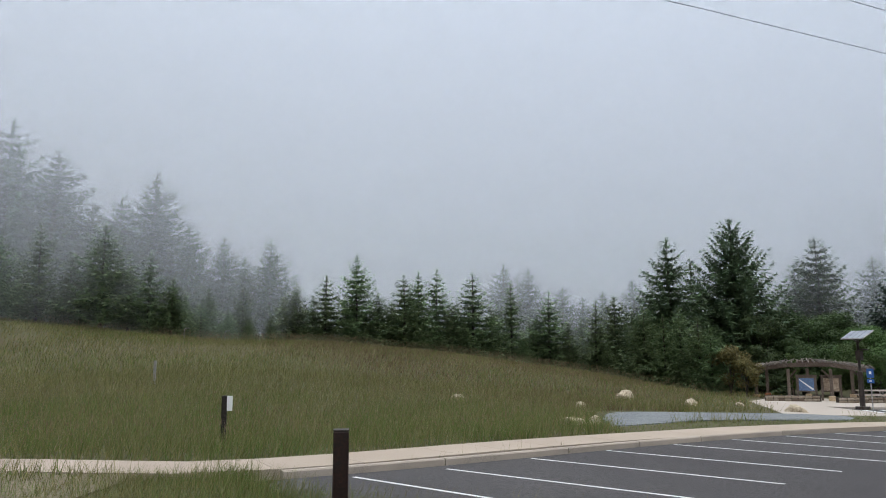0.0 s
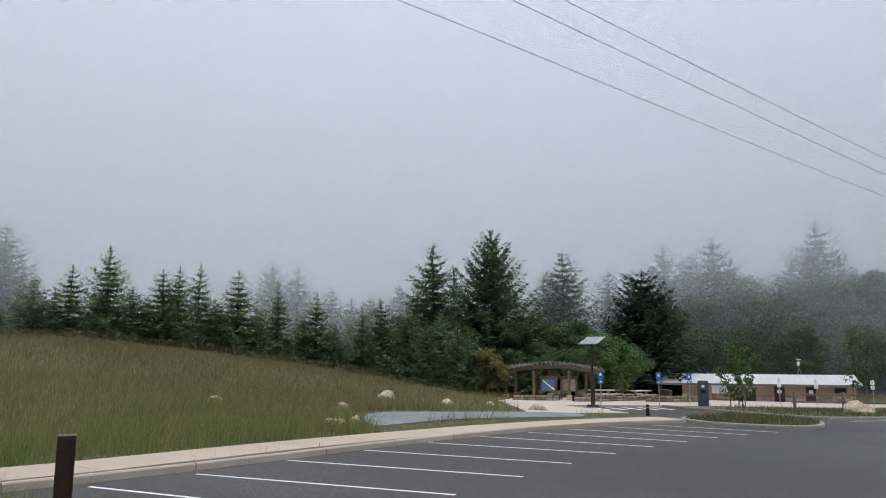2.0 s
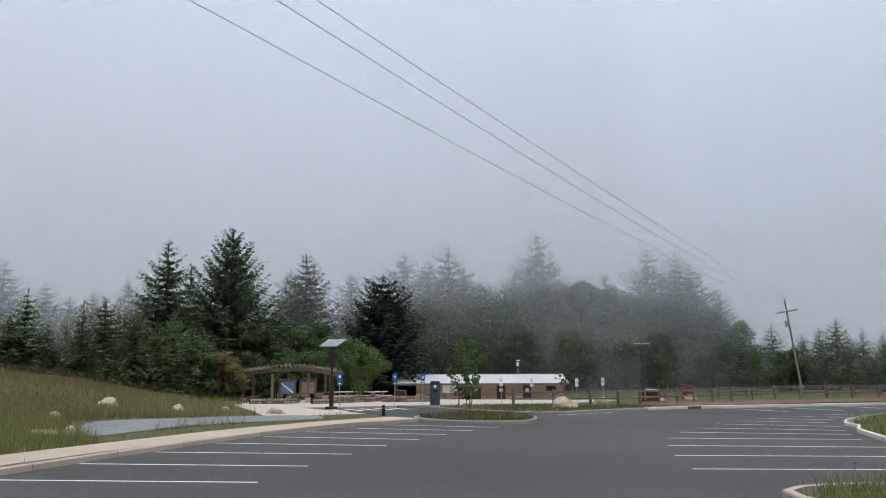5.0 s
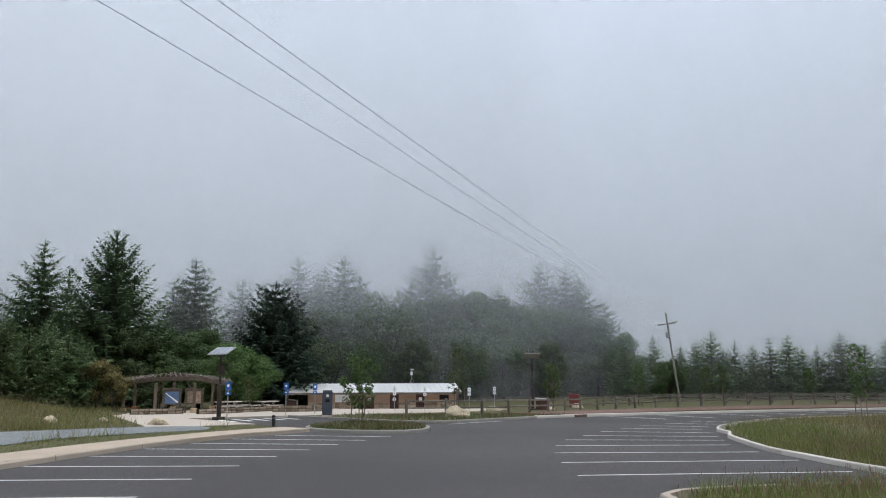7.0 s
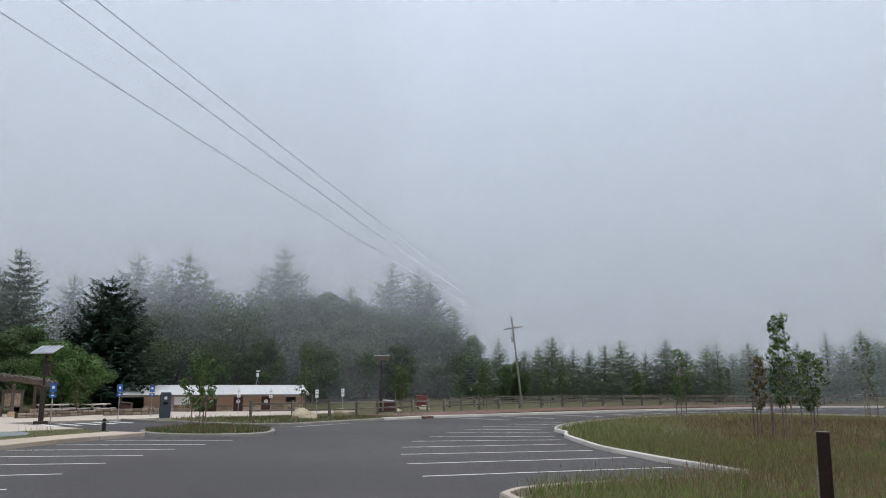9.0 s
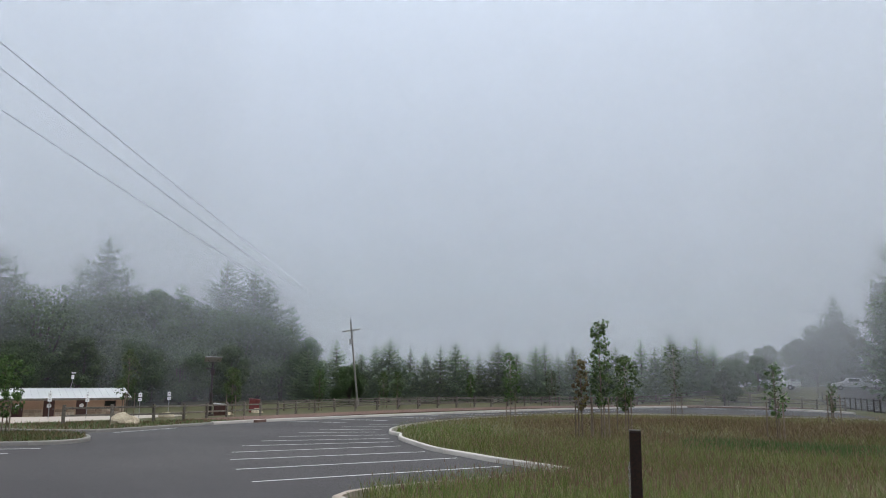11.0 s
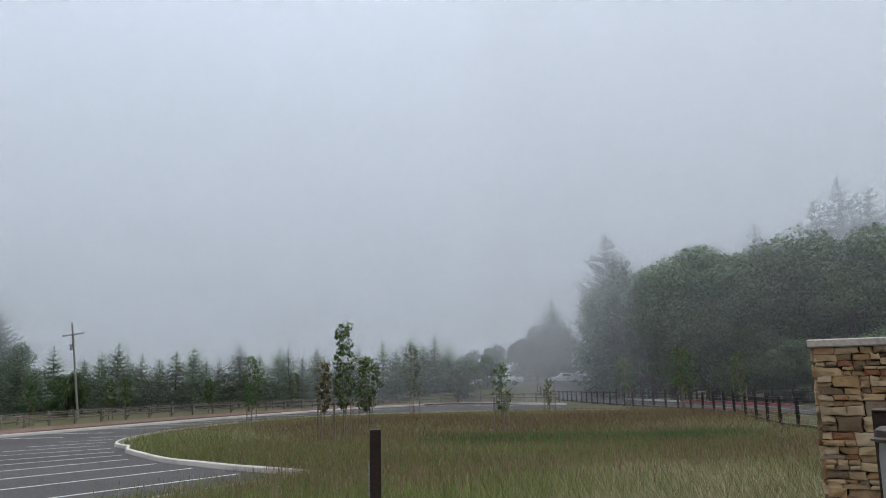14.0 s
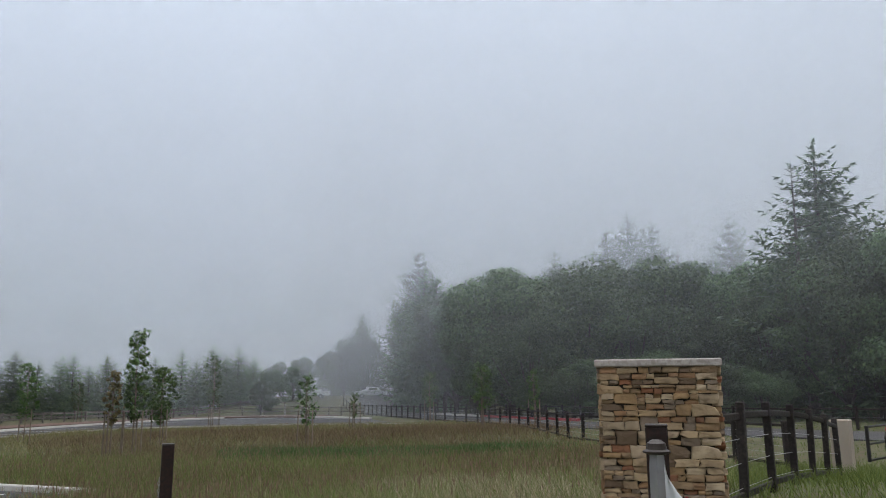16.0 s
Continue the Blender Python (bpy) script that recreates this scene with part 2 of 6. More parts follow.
def thing(name, label, category, at=(0, 0, 0), turn=0.0, group=""):
    ob = new(name)
    ob.empty_display_size = 0.2
    ob.matrix_basis = pose(*at, 0, 0, turn)
    return tagged(ob, label, category, group)


# ---- lie of the land ----
def smooth(a, b, v):
    t = np.clip((np.asarray(v, float) - a) / (b - a), 0, 1)
    return t * t * (3 - 2 * t)


def inside(poly, x, y):
    """Signed distance to a closed outline: positive inside."""
    p = np.asarray(poly, float)
    q = np.roll(p, -1, 0)
    x, y = np.asarray(x, float), np.asarray(y, float)
    best, odd = np.full(x.shape, 1e9), np.zeros(x.shape, bool)
    for (ax, ay), (bx, by) in zip(p, q):
        dx, dy = bx - ax, by - ay
        t = np.clip(((x - ax) * dx + (y - ay) * dy) / (dx * dx + dy * dy + 1e-12), 0, 1)
        best = np.minimum(best, np.hypot(x - ax - t * dx, y - ay - t * dy))
        cross = (ay > y) != (by > y)
        odd ^= cross & (x < (bx - ax) * (y - ay) / (dy if abs(dy) > 1e-9 else 1e-9) + ax)
    return np.where(odd, best, -best)


def bend(points, step=1.0):
    """A smooth line through the points (Catmull-Rom), a point about every step metres."""
    p = [Vector((*q[:2], 0)) for q in points]
    p = [2 * p[0] - p[1], *p, 2 * p[-1] - p[-2]]
    out = []
    for i in range(1, len(p) - 2):
        a, b, c, d = p[i - 1:i + 3]
        n = max(int((c - b).length / step), 1)
        for k in range(n):
            t = k / n
            v = 0.5 * (2 * b + (c - a) * t + (2 * a - 5 * b + 4 * c - d) * t * t + (3 * b - a - 3 * c + d) * t ** 3)
            out.append((v.x, v.y))
    return out + [(p[-2].x, p[-2].y)]


def grade(x, y):
    """The paved lot: one plane, falling gently away."""
    x, y = np.clip(x, -160, 190), np.clip(y, -160, 190)
    dip = 0.92 * np.exp(-(((x - 54) / 20) ** 2 + ((y - 62) / 20) ** 2))
    return -0.014 * x - 0.010 * y - dip
WEST_KERB = bend([(-3.1, 14.6), (-1.88, 15.4), (-0.01, 16.75), (2.0, 18.3), (4.15, 20.0), (6.4, 21.7), (8.6, 23.25), (10.87, 24.7), (13.0, 25.8), (15.15, 26.8), (17.4, 27.45), (19.5, 27.9)])
NEAR_EDGE = bend([(19.8, 4.15), (18.1, 5.2), (16.4, 6.25), (14.9, 7.15), (13.8, 7.5), (13.1, 7.4), (12.6, 6.9), (12.0, 6.0), (10, 5.2), (5, 7.0), (-0.5, 10.5), (-3.0, 13.4), (-3.1, 14.6)], 0.4)
ISLAND_EDGE = bend([(58, -11), (62, -6), (64, 0), (65, 5), (65, 9.5), (61.5, 13.8), (54.5, 16.7), (46.5, 18.2), (40.5, 17.9), (36.2, 17.0), (33.4, 15.8), (32.1, 14.7), (30.1, 13.8), (27.5, 12.0), (25.0, 10.1), (23.4, 8.4), (22.0, 6.9), (20.85, 5.4), (19.8, 4.15)], 0.6)
FAR_KERB = bend([(37.7, 29.4), (44, 28.6), (55.35, 25.3), (69.6, 20.4), (84, 14.7), (91.9, 9.2), (96, 2.75), (89.4, -3.8), (78.4, -9.4)], 1.5)
BED_KERB = bend([(27.2, 41), (27.2, 34), (27.9, 29.8), (29.5, 29.0), (33, 29.1), (37.7, 29.4)], 0.7)
LOT = WEST_KERB + [(20.4, 31), (20.6, 41)] + BED_KERB + FAR_KERB[1:] + [(66, -10)] + ISLAND_EDGE[:-1] + NEAR_EDGE[:-1]
ROAD_LINE = [(14, -34), (32, -25), (48, -20.5), (62, -17.8), (80, -15.4), (100, -14.4), (116, -16), (134, -23), (160, -42)]
PLAZA_EDGE = [(15, 33.6), (16.6, 39), (18.5, 47), (24, 55), (34, 57), (42, 64), (47, 68), (62, 58), (60, 50), (47, 44), (37, 40.5), (29, 41.2), (27.2, 41.2), (20.6, 41.2), (20.4, 33.6)]
GRAVEL_EDGE = bend([(5.8, 26.4), (6.2, 30), (7.5, 33.2), (11, 34.3), (15, 34.3), (17.2, 33), (16.2, 30.6), (13.5, 30.3), (10, 29.6), (7.5, 27.6), (5.8, 26.4)], 1)
PATH_MID = bend([(-40, 20), (-26, 16.6), (-14, 15.3), (-8.5, 15.15), (-5.2, 15.0), (-3.7, 15.6), (-2.2, 16.6), (-0.2, 18.2), (2.2, 20.1), (4.3, 21.6), (7.2, 23.5), (9.9, 25.2), (12.6, 26.6), (15.2, 27.75), (17.2, 28.35), (19.6, 28.85)], 1.5)


def off_line(line, x, y):
    p = np.asarray(line, float)
    best = np.full(np.shape(x), 1e9)
    for (ax, ay), (bx, by) in zip(p, p[1:]):
        dx, dy = bx - ax, by - ay
        t = np.clip(((x - ax) * dx + (y - ay) * dy) / (dx * dx + dy * dy + 1e-12), 0, 1)
        best = np.minimum(best, np.hypot(x - ax - t * dx, y - ay - t * dy))
    return best


def land(x, y, sink=True):
    """The height of the ground: lot plane, hill, the mound at the gate, the drainage dip in the meadow."""
    x, y = np.asarray(x, float), np.asarray(y, float)
    z = grade(x, y)
    crest = np.interp(x, [-120, -60, -31.5, -25, -17, -8.5, 0.7, 9.8, 18, 25], [7.2, 6.3, 5.0, 4.2, 3.55, 3.5, 2.7, 1.55, 0.25, 0])
    z = z + crest * smooth(0, 1, (y - 17 - 0.85 * np.clip(x + 8, 0, 30)) / (41 - 0.85 * np.clip(x + 8, 0, 30))) * smooth(500, 200, y)
    z = z + 0.75 * (1 - smooth(5, 17, np.hypot(x - 3, y + 6)))
    z = z - 0.35 * np.exp(-(((x - 35) / 9) ** 2 + ((y + 5) / 6) ** 2)) + 0.08 * np.exp(-(((x - 44) / 6) ** 2 + ((y + 4) / 12) ** 2))
    z = z + 9 * smooth(85, 190, np.hypot(x, y)) * smooth(-35, -90, y)
    z = z + 2.4 * smooth(101, 117, np.hypot(x, y)) * smooth(14, 2, y) * smooth(60, 100, x)
    if sink:
        d = inside(LOT, x, y)
        z = np.where(d > -0.6, z * smooth(0.0, -0.6, d) + (grade(x, y) - 0.22) * smooth(-0.6, 0.0, d), z)
        z = z + np.where(d < -0.4, 0.10, 0)
        z = z - 0.25 * smooth(0.0, 0.5, inside(PLAZA_EDGE, x, y)) - 0.25 * smooth(0.0, 0.5, inside(GRAVEL_EDGE, x, y)) - 0.3 * smooth(1.15, 0.8, off_line(PATH_MID, x, y)) - 0.25 * smooth(3.6, 3.0, off_line(ROAD_LINE, x, y))
    return z


def spot(x, y, lift=0.0):
    return (x, y, float(land(np.array([x]), np.array([y]))[0]) + lift)


def flat(poly, z_of, thick, material, name):
    """A slab over an outline, its top following the grade, with real edges."""
    bm = bmesh.new()
    vs = [bm.verts.new((x, y, 0)) for x, y in poly]
    es = [bm.edges.new((a, b)) for a, b in zip(vs, vs[1:] + vs[:1])]
    bmesh.ops.triangle_fill(bm, use_beauty=True, edges=es, normal=(0, 0, 1))
    for f in bm.faces:
        if f.normal.z < 0:
            f.normal_flip()
    low = bmesh.ops.extrude_face_region(bm, geom=bm.faces[:])["geom"]
    bottom = {v for v in low if isinstance(v, bmesh.types.BMVert)}
    for v in bm.verts:
        v.co.z = float(z_of(v.co.x, v.co.y)) - (0 if v in bottom else thick)
    bmesh.ops.recalc_face_normals(bm, faces=bm.faces[:])
    return part(name, bm, material)


# ground: one sheet to the horizon, finest near the lot
u = np.linspace(-1, 1, 321)
axis = np.sign(u) * (70 * np.abs(u) + 1400 * np.abs(u) ** 6)
gx, gy = np.meshgrid(axis + 12, axis + 10, indexing="ij")
gz = land(gx, gy)
n = len(u)
idx = np.arange(n * n).reshape(n, n)
quads = np.stack([idx[:-1, :-1], idx[1:, :-1], idx[1:, 1:], idx[:-1, 1:]], -1).reshape(-1, 4)
ground = new("ground", mesh_of("ground", np.stack([gx, gy, gz], -1).reshape(-1, 3), quads.tolist(), EARTH, smooth=True))
tagged(ground, "grassy meadow ground rising to a low hill", "ground", kind="structure")

lot = flat(LOT, grade, 0.12, ASPHALT, "road")
tagged(lot, "dark grey asphalt parking lot with white stall lines", "parking lot", kind="structure")
plaza = flat(PLAZA_EDGE, lambda x, y: grade(x, y) + 0.10, 0.25, PLAZA, "pavement_plaza")
tagged(plaza, "pale concrete plaza before the shelter and restroom", "pavement", kind="structure")
gravel = flat(GRAVEL_EDGE[:-1], lambda x, y: float(land(np.array([x]), np.array([y]), False)[0]) + 0.12, 0.25, GRAVEL, "pavement_gravel")
tagged(gravel, "blue-grey crushed gravel strip beside the path", "gravel", kind="structure")


def ribbon(line, width, lift, thick, name, material, z_of=None):
    """A band of even width along a line."""
    p = [Vector((*q, 0)) for q in line]
    bm = bmesh.new()
    rows = []
    for i, q in enumerate(p):
        d = (p[min(i + 1, len(p) - 1)] - p[max(i - 1, 0)]).normalized()
        s = Vector((-d.y, d.x, 0)) * width / 2
        rows.append([bm.verts.new((*(q + k * s).xy, float((z_of or grade)(*(q + k * s).xy)) + lift - low)) for k, low in ((1, 0), (-1, 0), (-1, thick), (1, thick))])
    for a, b in zip(rows, rows[1:]):
        for k in range(4):
            bm.faces.new((a[k], a[(k + 1) % 4], b[(k + 1) % 4], b[k]))
    bm.faces.new(rows[0])
    bm.faces.new(rows[-1][::-1])
    bmesh.ops.recalc_face_normals(bm, faces=bm.faces[:])
    return part(name, bm, material)


def free(x, y):
    return float(land(np.array([x]), np.array([y]), False)[0])


lane = ribbon(bend(ROAD_LINE, 3), 6.4, 0.12, 0.3, "road_entrance", ASPHALT, free)
tagged(lane, "grey asphalt entrance road behind the post fence", "road", kind="structure")

bare = ribbon(bend([(-40, 17.0), (-26, 13.7), (-14, 12.5), (-8.5, 12.3), (-5.6, 12.2)], 1.0), 3.7, 0.14, 0.3, "ground_verge", VERGE, free)
tagged(bare, "bare stony verge with sparse weeds below the path", "ground", kind="structure")

# kerbs: cast in lengths with open joints
def kerbs(name, line, label, length=2.74, width=0.17, high=0.15, material=KERB, side=1):
    top = new(name)
    tagged(top, label, "kerb", kind="structure")
    dense = [Vector((*q, 0)) for q in line]
    run, pieces, cur = 0.0, [], [dense[0]]
    for a, b in zip(dense, dense[1:]):
        cur.append(b)
        run += (b - a).length
        if run >= length:
            pieces.append(cur)
            cur, run = [b], 0.0
    if len(cur) > 1:
        pieces.append(cur)
    for seg in pieces:
        bm = bmesh.new()
        rows = []
        for i, q in enumerate(seg):
            d = (seg[min(i + 1, len(seg) - 1)] - seg[max(i - 1, 0)]).normalized()
            s = Vector((-d.y, d.x, 0)) * side
            if i == 0:
                q = q + d * 0.012
            if i == len(seg) - 1:
                q = q - d * 0.012
            g = float(grade(q.x, q.y))
            rows.append([bm.verts.new((*(q + s * o).xy, g + h)) for o, h in ((0, -0.1), (0.02, high - 0.03), (0.045, high), (width, high), (width, -0.1))])
        for a, b in zip(rows, rows[1:]):
            for k in range(4):
                bm.faces.new((a[k], a[k + 1], b[k + 1], b[k]))
        bm.faces.new(rows[0])
        bm.faces.new(rows[-1])
        bmesh.ops.recalc_face_normals(bm, faces=bm.faces[:])
        part("kerb_length", bm, material, top)
    return top


kerbs("kerb_west", WEST_KERB, "pale concrete kerb along the stalls")
kerbs("kerb_far", FAR_KERB, "pale concrete kerb along the rail fence", 4, high=0.17, width=0.3, material=KERBWHITE)
kerbs("kerb_bed", BED_KERB, "grey concrete kerb round the planted bed", 3, material=KERBGREY)
kerbs("kerb_island", ISLAND_EDGE[::-1], "pale concrete kerb round the meadow island", 3, side=-1, width=0.14, material=KERBWHITE)
kerbs("kerb_near", [p for p in NEAR_EDGE if p[0] > 4], "pale concrete kerb edged with tall grass", 3, width=0.2)

# footpath of separate slabs behind the west kerb
path_top = tagged(new("pavement_path"), "pale tan concrete footpath in jointed slabs", "footpath", kind="structure")
for i, (a, b) in enumerate(zip(PATH_MID, PATH_MID[1:])):
    a, b = Vector((*a, 0)), Vector((*b, 0))
    d = (b - a).normalized()
    s = Vector((-d.y, d.x, 0)) * 0.86
    bm = bmesh.new()
    prev = (a - Vector((*PATH_MID[i - 1], 0))).normalized() if i else d
    nxt = (Vector((*PATH_MID[i + 2], 0)) - b).normalized() if i + 2 < len(PATH_MID) else d
    sa, sb = (d + prev).normalized(), (d + nxt).normalized()
    sa, sb = Vector((-sa.y, sa.x, 0)) * 0.86, Vector((-sb.y, sb.x, 0)) * 0.86
    vs = [bm.verts.new((*q.xy, float(grade(q.x, q.y)) + 0.152)) for q in (a + d * 0.006 + sa, a + d * 0.006 - sa, b - d * 0.006 - sb, b - d * 0.006 + sb)]
    f = bm.faces.new(vs)
    low = bmesh.ops.extrude_face_region(bm, geom=[f])["geom"]
    bmesh.ops.translate(bm, vec=(0, 0, -0.2), verts=[v for v in low if isinstance(v, bmesh.types.BMVert)])
    bmesh.ops.recalc_face_normals(bm, faces=bm.faces[:])
    part("slab", bm, CONCRETE, path_top)


# stall lines
def stripe(a, b, width=0.10, name="stall_line"):
    a, b = Vector((*a, 0)), Vector((*b, 0))
    d = (b - a).normalized()
    s = Vector((-d.y, d.x, 0)) * width / 2
    k = max(int((b - a).length / 2), 1)
    bm = bmesh.new()
    rows = []
    for i in range(k + 1):
        q = a.lerp(b, i / k)
        rows.append([bm.verts.new((*(q + t * s).xy, float(grade(*(q + t * s).xy)) + 0.005)) for t in (-1, 1)])
    for r, t in zip(rows, rows[1:]):
        bm.faces.new((r[0], t[0], t[1], r[1]))
    return part(name, bm, PAINT, lot)


WEST_ROW = [((-1.8, 14.95), (2.5, 11.2)), ((0.0, 16.2), (4.3, 12.75)), ((2.0, 18.1), (6.35, 14.55)), ((4.15, 19.9), (8.36, 16.33)), ((6.4, 21.55), (10.5, 18.0)), ((8.65, 23.2), (12.55, 19.43)), ((10.85, 24.5), (14.55, 20.6)),
            ((13.0, 25.6), (16.5, 21.66)), ((15.1, 26.45), (18.42, 22.52)), ((17.4, 27.1), (20.35, 23.3))]
EAST_ROW = [((15.3, 10.75), (21.0, 6.45)), ((17.4, 12.75), (22.95, 8.46)), ((19.6, 14.6), (24.73, 10.31)), ((21.8, 16.2), (26.75, 12.15)), ((24.3, 17.6), (28.7, 13.3)), ((26.8, 18.5), (30.5, 14.4)), ((29.6, 19.5), (32.6, 15.6)),
            ((32.4, 20.2), (34.6, 17.1)), ((35.2, 20.8), (36.9, 17.9)), ((38.3, 21.1), (39.6, 18.5)), ((41.6, 21.2), (42.7, 18.9))]
for a, b in WEST_ROW + EAST_ROW:
    stripe(a, b)
FAR = FAR_KERB
for i in range(4, len(FAR) - 2, 3):
    q, d = Vector(FAR[i]), (Vector(FAR[i + 1]) - Vector(FAR[i - 1])).normalized()
    stripe(q + Vector((d.y, -d.x)) * 0.3, q + Vector((d.y, -d.x)) * 5.4, 0.17)
for k in range(5):
    stripe((21.6 + k * 1.1, 37.6 + 0.1 * k), (21.9 + k * 1.1, 40.2 + 0.1 * k), 0.35, "crosswalk_bar")
stripe((28.8, 28.3), (33.5, 28.6), 0.12)


# ---- trees ----
rng = np.random.default_rng(7)


def conifer_crown(seed, height, radius, boughs, droop, base=0.06, ragged=0.25, up=0.25, width=0.1, full=0.8, fine=9, tiers=0):
    """Boughs up the stem, each a flat frond: side twigs that shorten to the tip, short hanging sprays below. tiers: gathers the boughs into that many whorls."""
    r = np.random.default_rng(seed)
    tris = []
    for i in range(boughs):
        f = 1 - (1 - (i + r.random()) / boughs) ** 0.62
        if tiers:
            f = (math.floor(f * tiers) + 0.5 + r.normal(0, 0.13)) / tiers
        f = min(max(f, 0.0), 0.995)
        z = height * (base + (0.985 - base) * f)
        a = i * 2.39996 + r.uniform(-0.5, 0.5)
        L = (radius * (1 - f) ** full * min(1.0, 0.72 + 2.6 * f) + 0.010 * height) * r.uniform(1 - 1.6 * ragged, 1 + 0.8 * ragged)
        out, side = np.array([math.cos(a), math.sin(a), 0]), np.array([-math.sin(a), math.cos(a), 0])
        lift = up * (f - 0.2) * 1.6 - droop * (1 - f)
        steps = max(int(fine * min(1.0, 0.35 + L / (0.25 * height))), 3)
        gap = L / steps
        for s in range(steps):
            g = (s + r.uniform(0.2, 0.8)) / steps
            c = out * L * g + np.array([0, 0, z + L * (lift * g - 0.13 * math.sin(math.pi * g) + 0.14 * g * g)])
            twig = (0.36 * L * (1.04 - g) ** 0.75 + 0.010 * height) * r.uniform(0.65, 1.2)
            half = (0.30 * gap + 0.0022 * height) * width * 10
            for sg in (-1, 1):
                tip = c + (out * r.uniform(0.45, 0.9) + side * sg * r.uniform(0.55, 0.95) + np.array([0, 0, r.uniform(-0.38, 0.10)])) * twig
                w = (out * r.uniform(0.8, 1.0) + np.array([0, 0, r.uniform(-0.5, 0.5)])) * half
                tris.append((c - w, c + w, tip))
            w = (side * r.uniform(-1, 1) + out * r.uniform(-1, 1)) * half * 1.1
            tris.append((c - w, c + w, c + out * twig * 0.3 - np.array([0, 0, min(twig, 0.05 * height) * r.uniform(0.4, 0.9)])))
        end = out * L * 0.92 + np.array([0, 0, z + L * (lift * 0.92 + 0.07)])
        w = side * (0.004 * height + 0.06 * gap)
        tris.append((end - w, end + w, end + out * (0.10 * L + 0.014 * height) + np.array([0, 0, 0.012 * height])))
    for k in range(3):
        a = k * math.tau / 3
        o = np.array([math.cos(a), math.sin(a), 0]) * 0.006 * height
        tris.append((np.array([0, 0, 0.93 * height]) + o, np.array([0, 0, 0.93 * height]) - o, np.array([0, 0, 1.015 * height])))
    return np.array(tris)


def conifer(name, label, seed, height, radius, boughs, droop, needles, **kw):
    tree = thing(name, label, "conifer")
    part("trunk", tube_bm([(0, 0, -0.8), (0.01 * height, 0, height * 0.4), (0, 0, height * 0.97)], [height * 0.017, height * 0.012, 0.01 * height * 0.2], 7), BARK, tree)
    child("crown", soup("crown", conifer_crown(seed, height, radius, boughs, droop, **kw), needles), tree)
    return tree


def leaf_cloud(r, centres, sizes, count, leaf):
    """Leaves scattered through the shells of many clumps."""
    which = r.integers(0, len(centres), count)
    d = r.normal(size=(count, 3))
    d /= np.linalg.norm(d, axis=1, keepdims=True)
    c = centres[which] + d * (sizes[which] * r.uniform(0.45, 1.05, count) ** 0.6)[:, None] * [1, 1, 0.8]
    face = d * [1, 1, 0.8] + [0, 0, 0.25] + r.normal(size=(count, 3)) * 0.42
    a = np.cross(face, r.normal(size=(count, 3)))
    a /= np.linalg.norm(a, axis=1, keepdims=True)
    b = np.cross(face, a)
    b /= np.linalg.norm(b, axis=1, keepdims=True)
    s = (leaf * r.uniform(0.6, 1.3, count))[:, None]
    return np.stack([c - a * s, c + a * s * 0.7 + b * s * 0.62, c + a * s * 0.7 - b * s * 0.62], 1)


def broadleaf(name, label, seed, height, radius, clumps, leaves, leaf, foliage, bole=0.25, category="tree", open_limbs=0):
    r = np.random.default_rng(seed)
    tree = thing(name, label, category)
    mid, half = height * (1 + bole) / 2, height * (1 - bole) / 2
    d = r.normal(size=(clumps, 3))
    d /= np.linalg.norm(d, axis=1, keepdims=True)
    k = r.uniform(0.35, 0.88, clumps)[:, None]
    centres = d * k * [radius, radius, half * 1.12] + [0, 0, mid]
    centres[:5] = [[radius * 0.3 * math.cos(q * 2.4), radius * 0.3 * math.sin(q * 2.4), height - radius * (0.22 + 0.09 * q)] for q in range(5)]
    sizes = radius * r.uniform(0.22, 0.42, clumps)
    bm = tube_bm([(0, 0, -0.8), (radius * 0.03, 0, height * bole), (0, radius * 0.04, mid)], [height * 0.03, height * 0.024, height * 0.012], 8)
    for c in centres[:7 + open_limbs]:
        j = np.array([0.02, 0.01, height * bole * r.uniform(0.7, 1.3)])
        m = (j + c) / 2 + [0, 0, -0.06 * height]
        tube_bm([tuple(j), tuple(m), tuple(c)], [height * 0.013, height * 0.009, height * 0.003], 5, bm)
    part("trunk", bm, BARK, tree)
    child("crown", soup("crown", leaf_cloud(r, centres, sizes, leaves, leaf), foliage), tree)
    return tree


YOUNG = [conifer("young_fir", "young green fir on the hill edge, mist behind", 11 + k, 7.0, (2.5, 2.1, 2.7, 1.95)[k], (330, 300, 340, 280)[k], 0.06, YOUNGFIR, ragged=0.34, full=0.78, up=0.35, fine=8, tiers=(17, 15, 19, 16)[k], base=(0.10, 0.07, 0.12, 0.06)[k]) for k in range(4)]
TALL = [conifer("tall_fir", "tall fir fading into low cloud", 31 + k, 20.0, (6.6, 5.6, 6.2)[k], (430, 400, 400)[k], 0.14, FIR, base=0.06, ragged=0.36, full=0.72, fine=11, tiers=(24, 27, 22)[k]) for k in range(3)]
BIGFIR = conifer("big_fir", "large open-crowned fir with spreading boughs", 51, 15.0, 6.0, 440, 0.0, FIR, base=0.05, ragged=0.26, up=0.58, width=0.135, full=0.74, fine=18, tiers=23)
DENSE = conifer("dark_fir", "dense dark fir beside the restroom building", 61, 14.0, 6.4, 640, 0.12, DARKFIR, base=0.02, ragged=0.24, width=0.13, full=0.5, fine=14, tiers=20)
BROAD = [broadleaf("broadleaf_tree", "round-crowned broadleaf tree at the wood's edge", 71 + k, 10.0, (4.2, 3.6, 4.8)[k], (34, 28, 40)[k], 19000, 0.14, LEAF, 0.04) for k in range(3)]
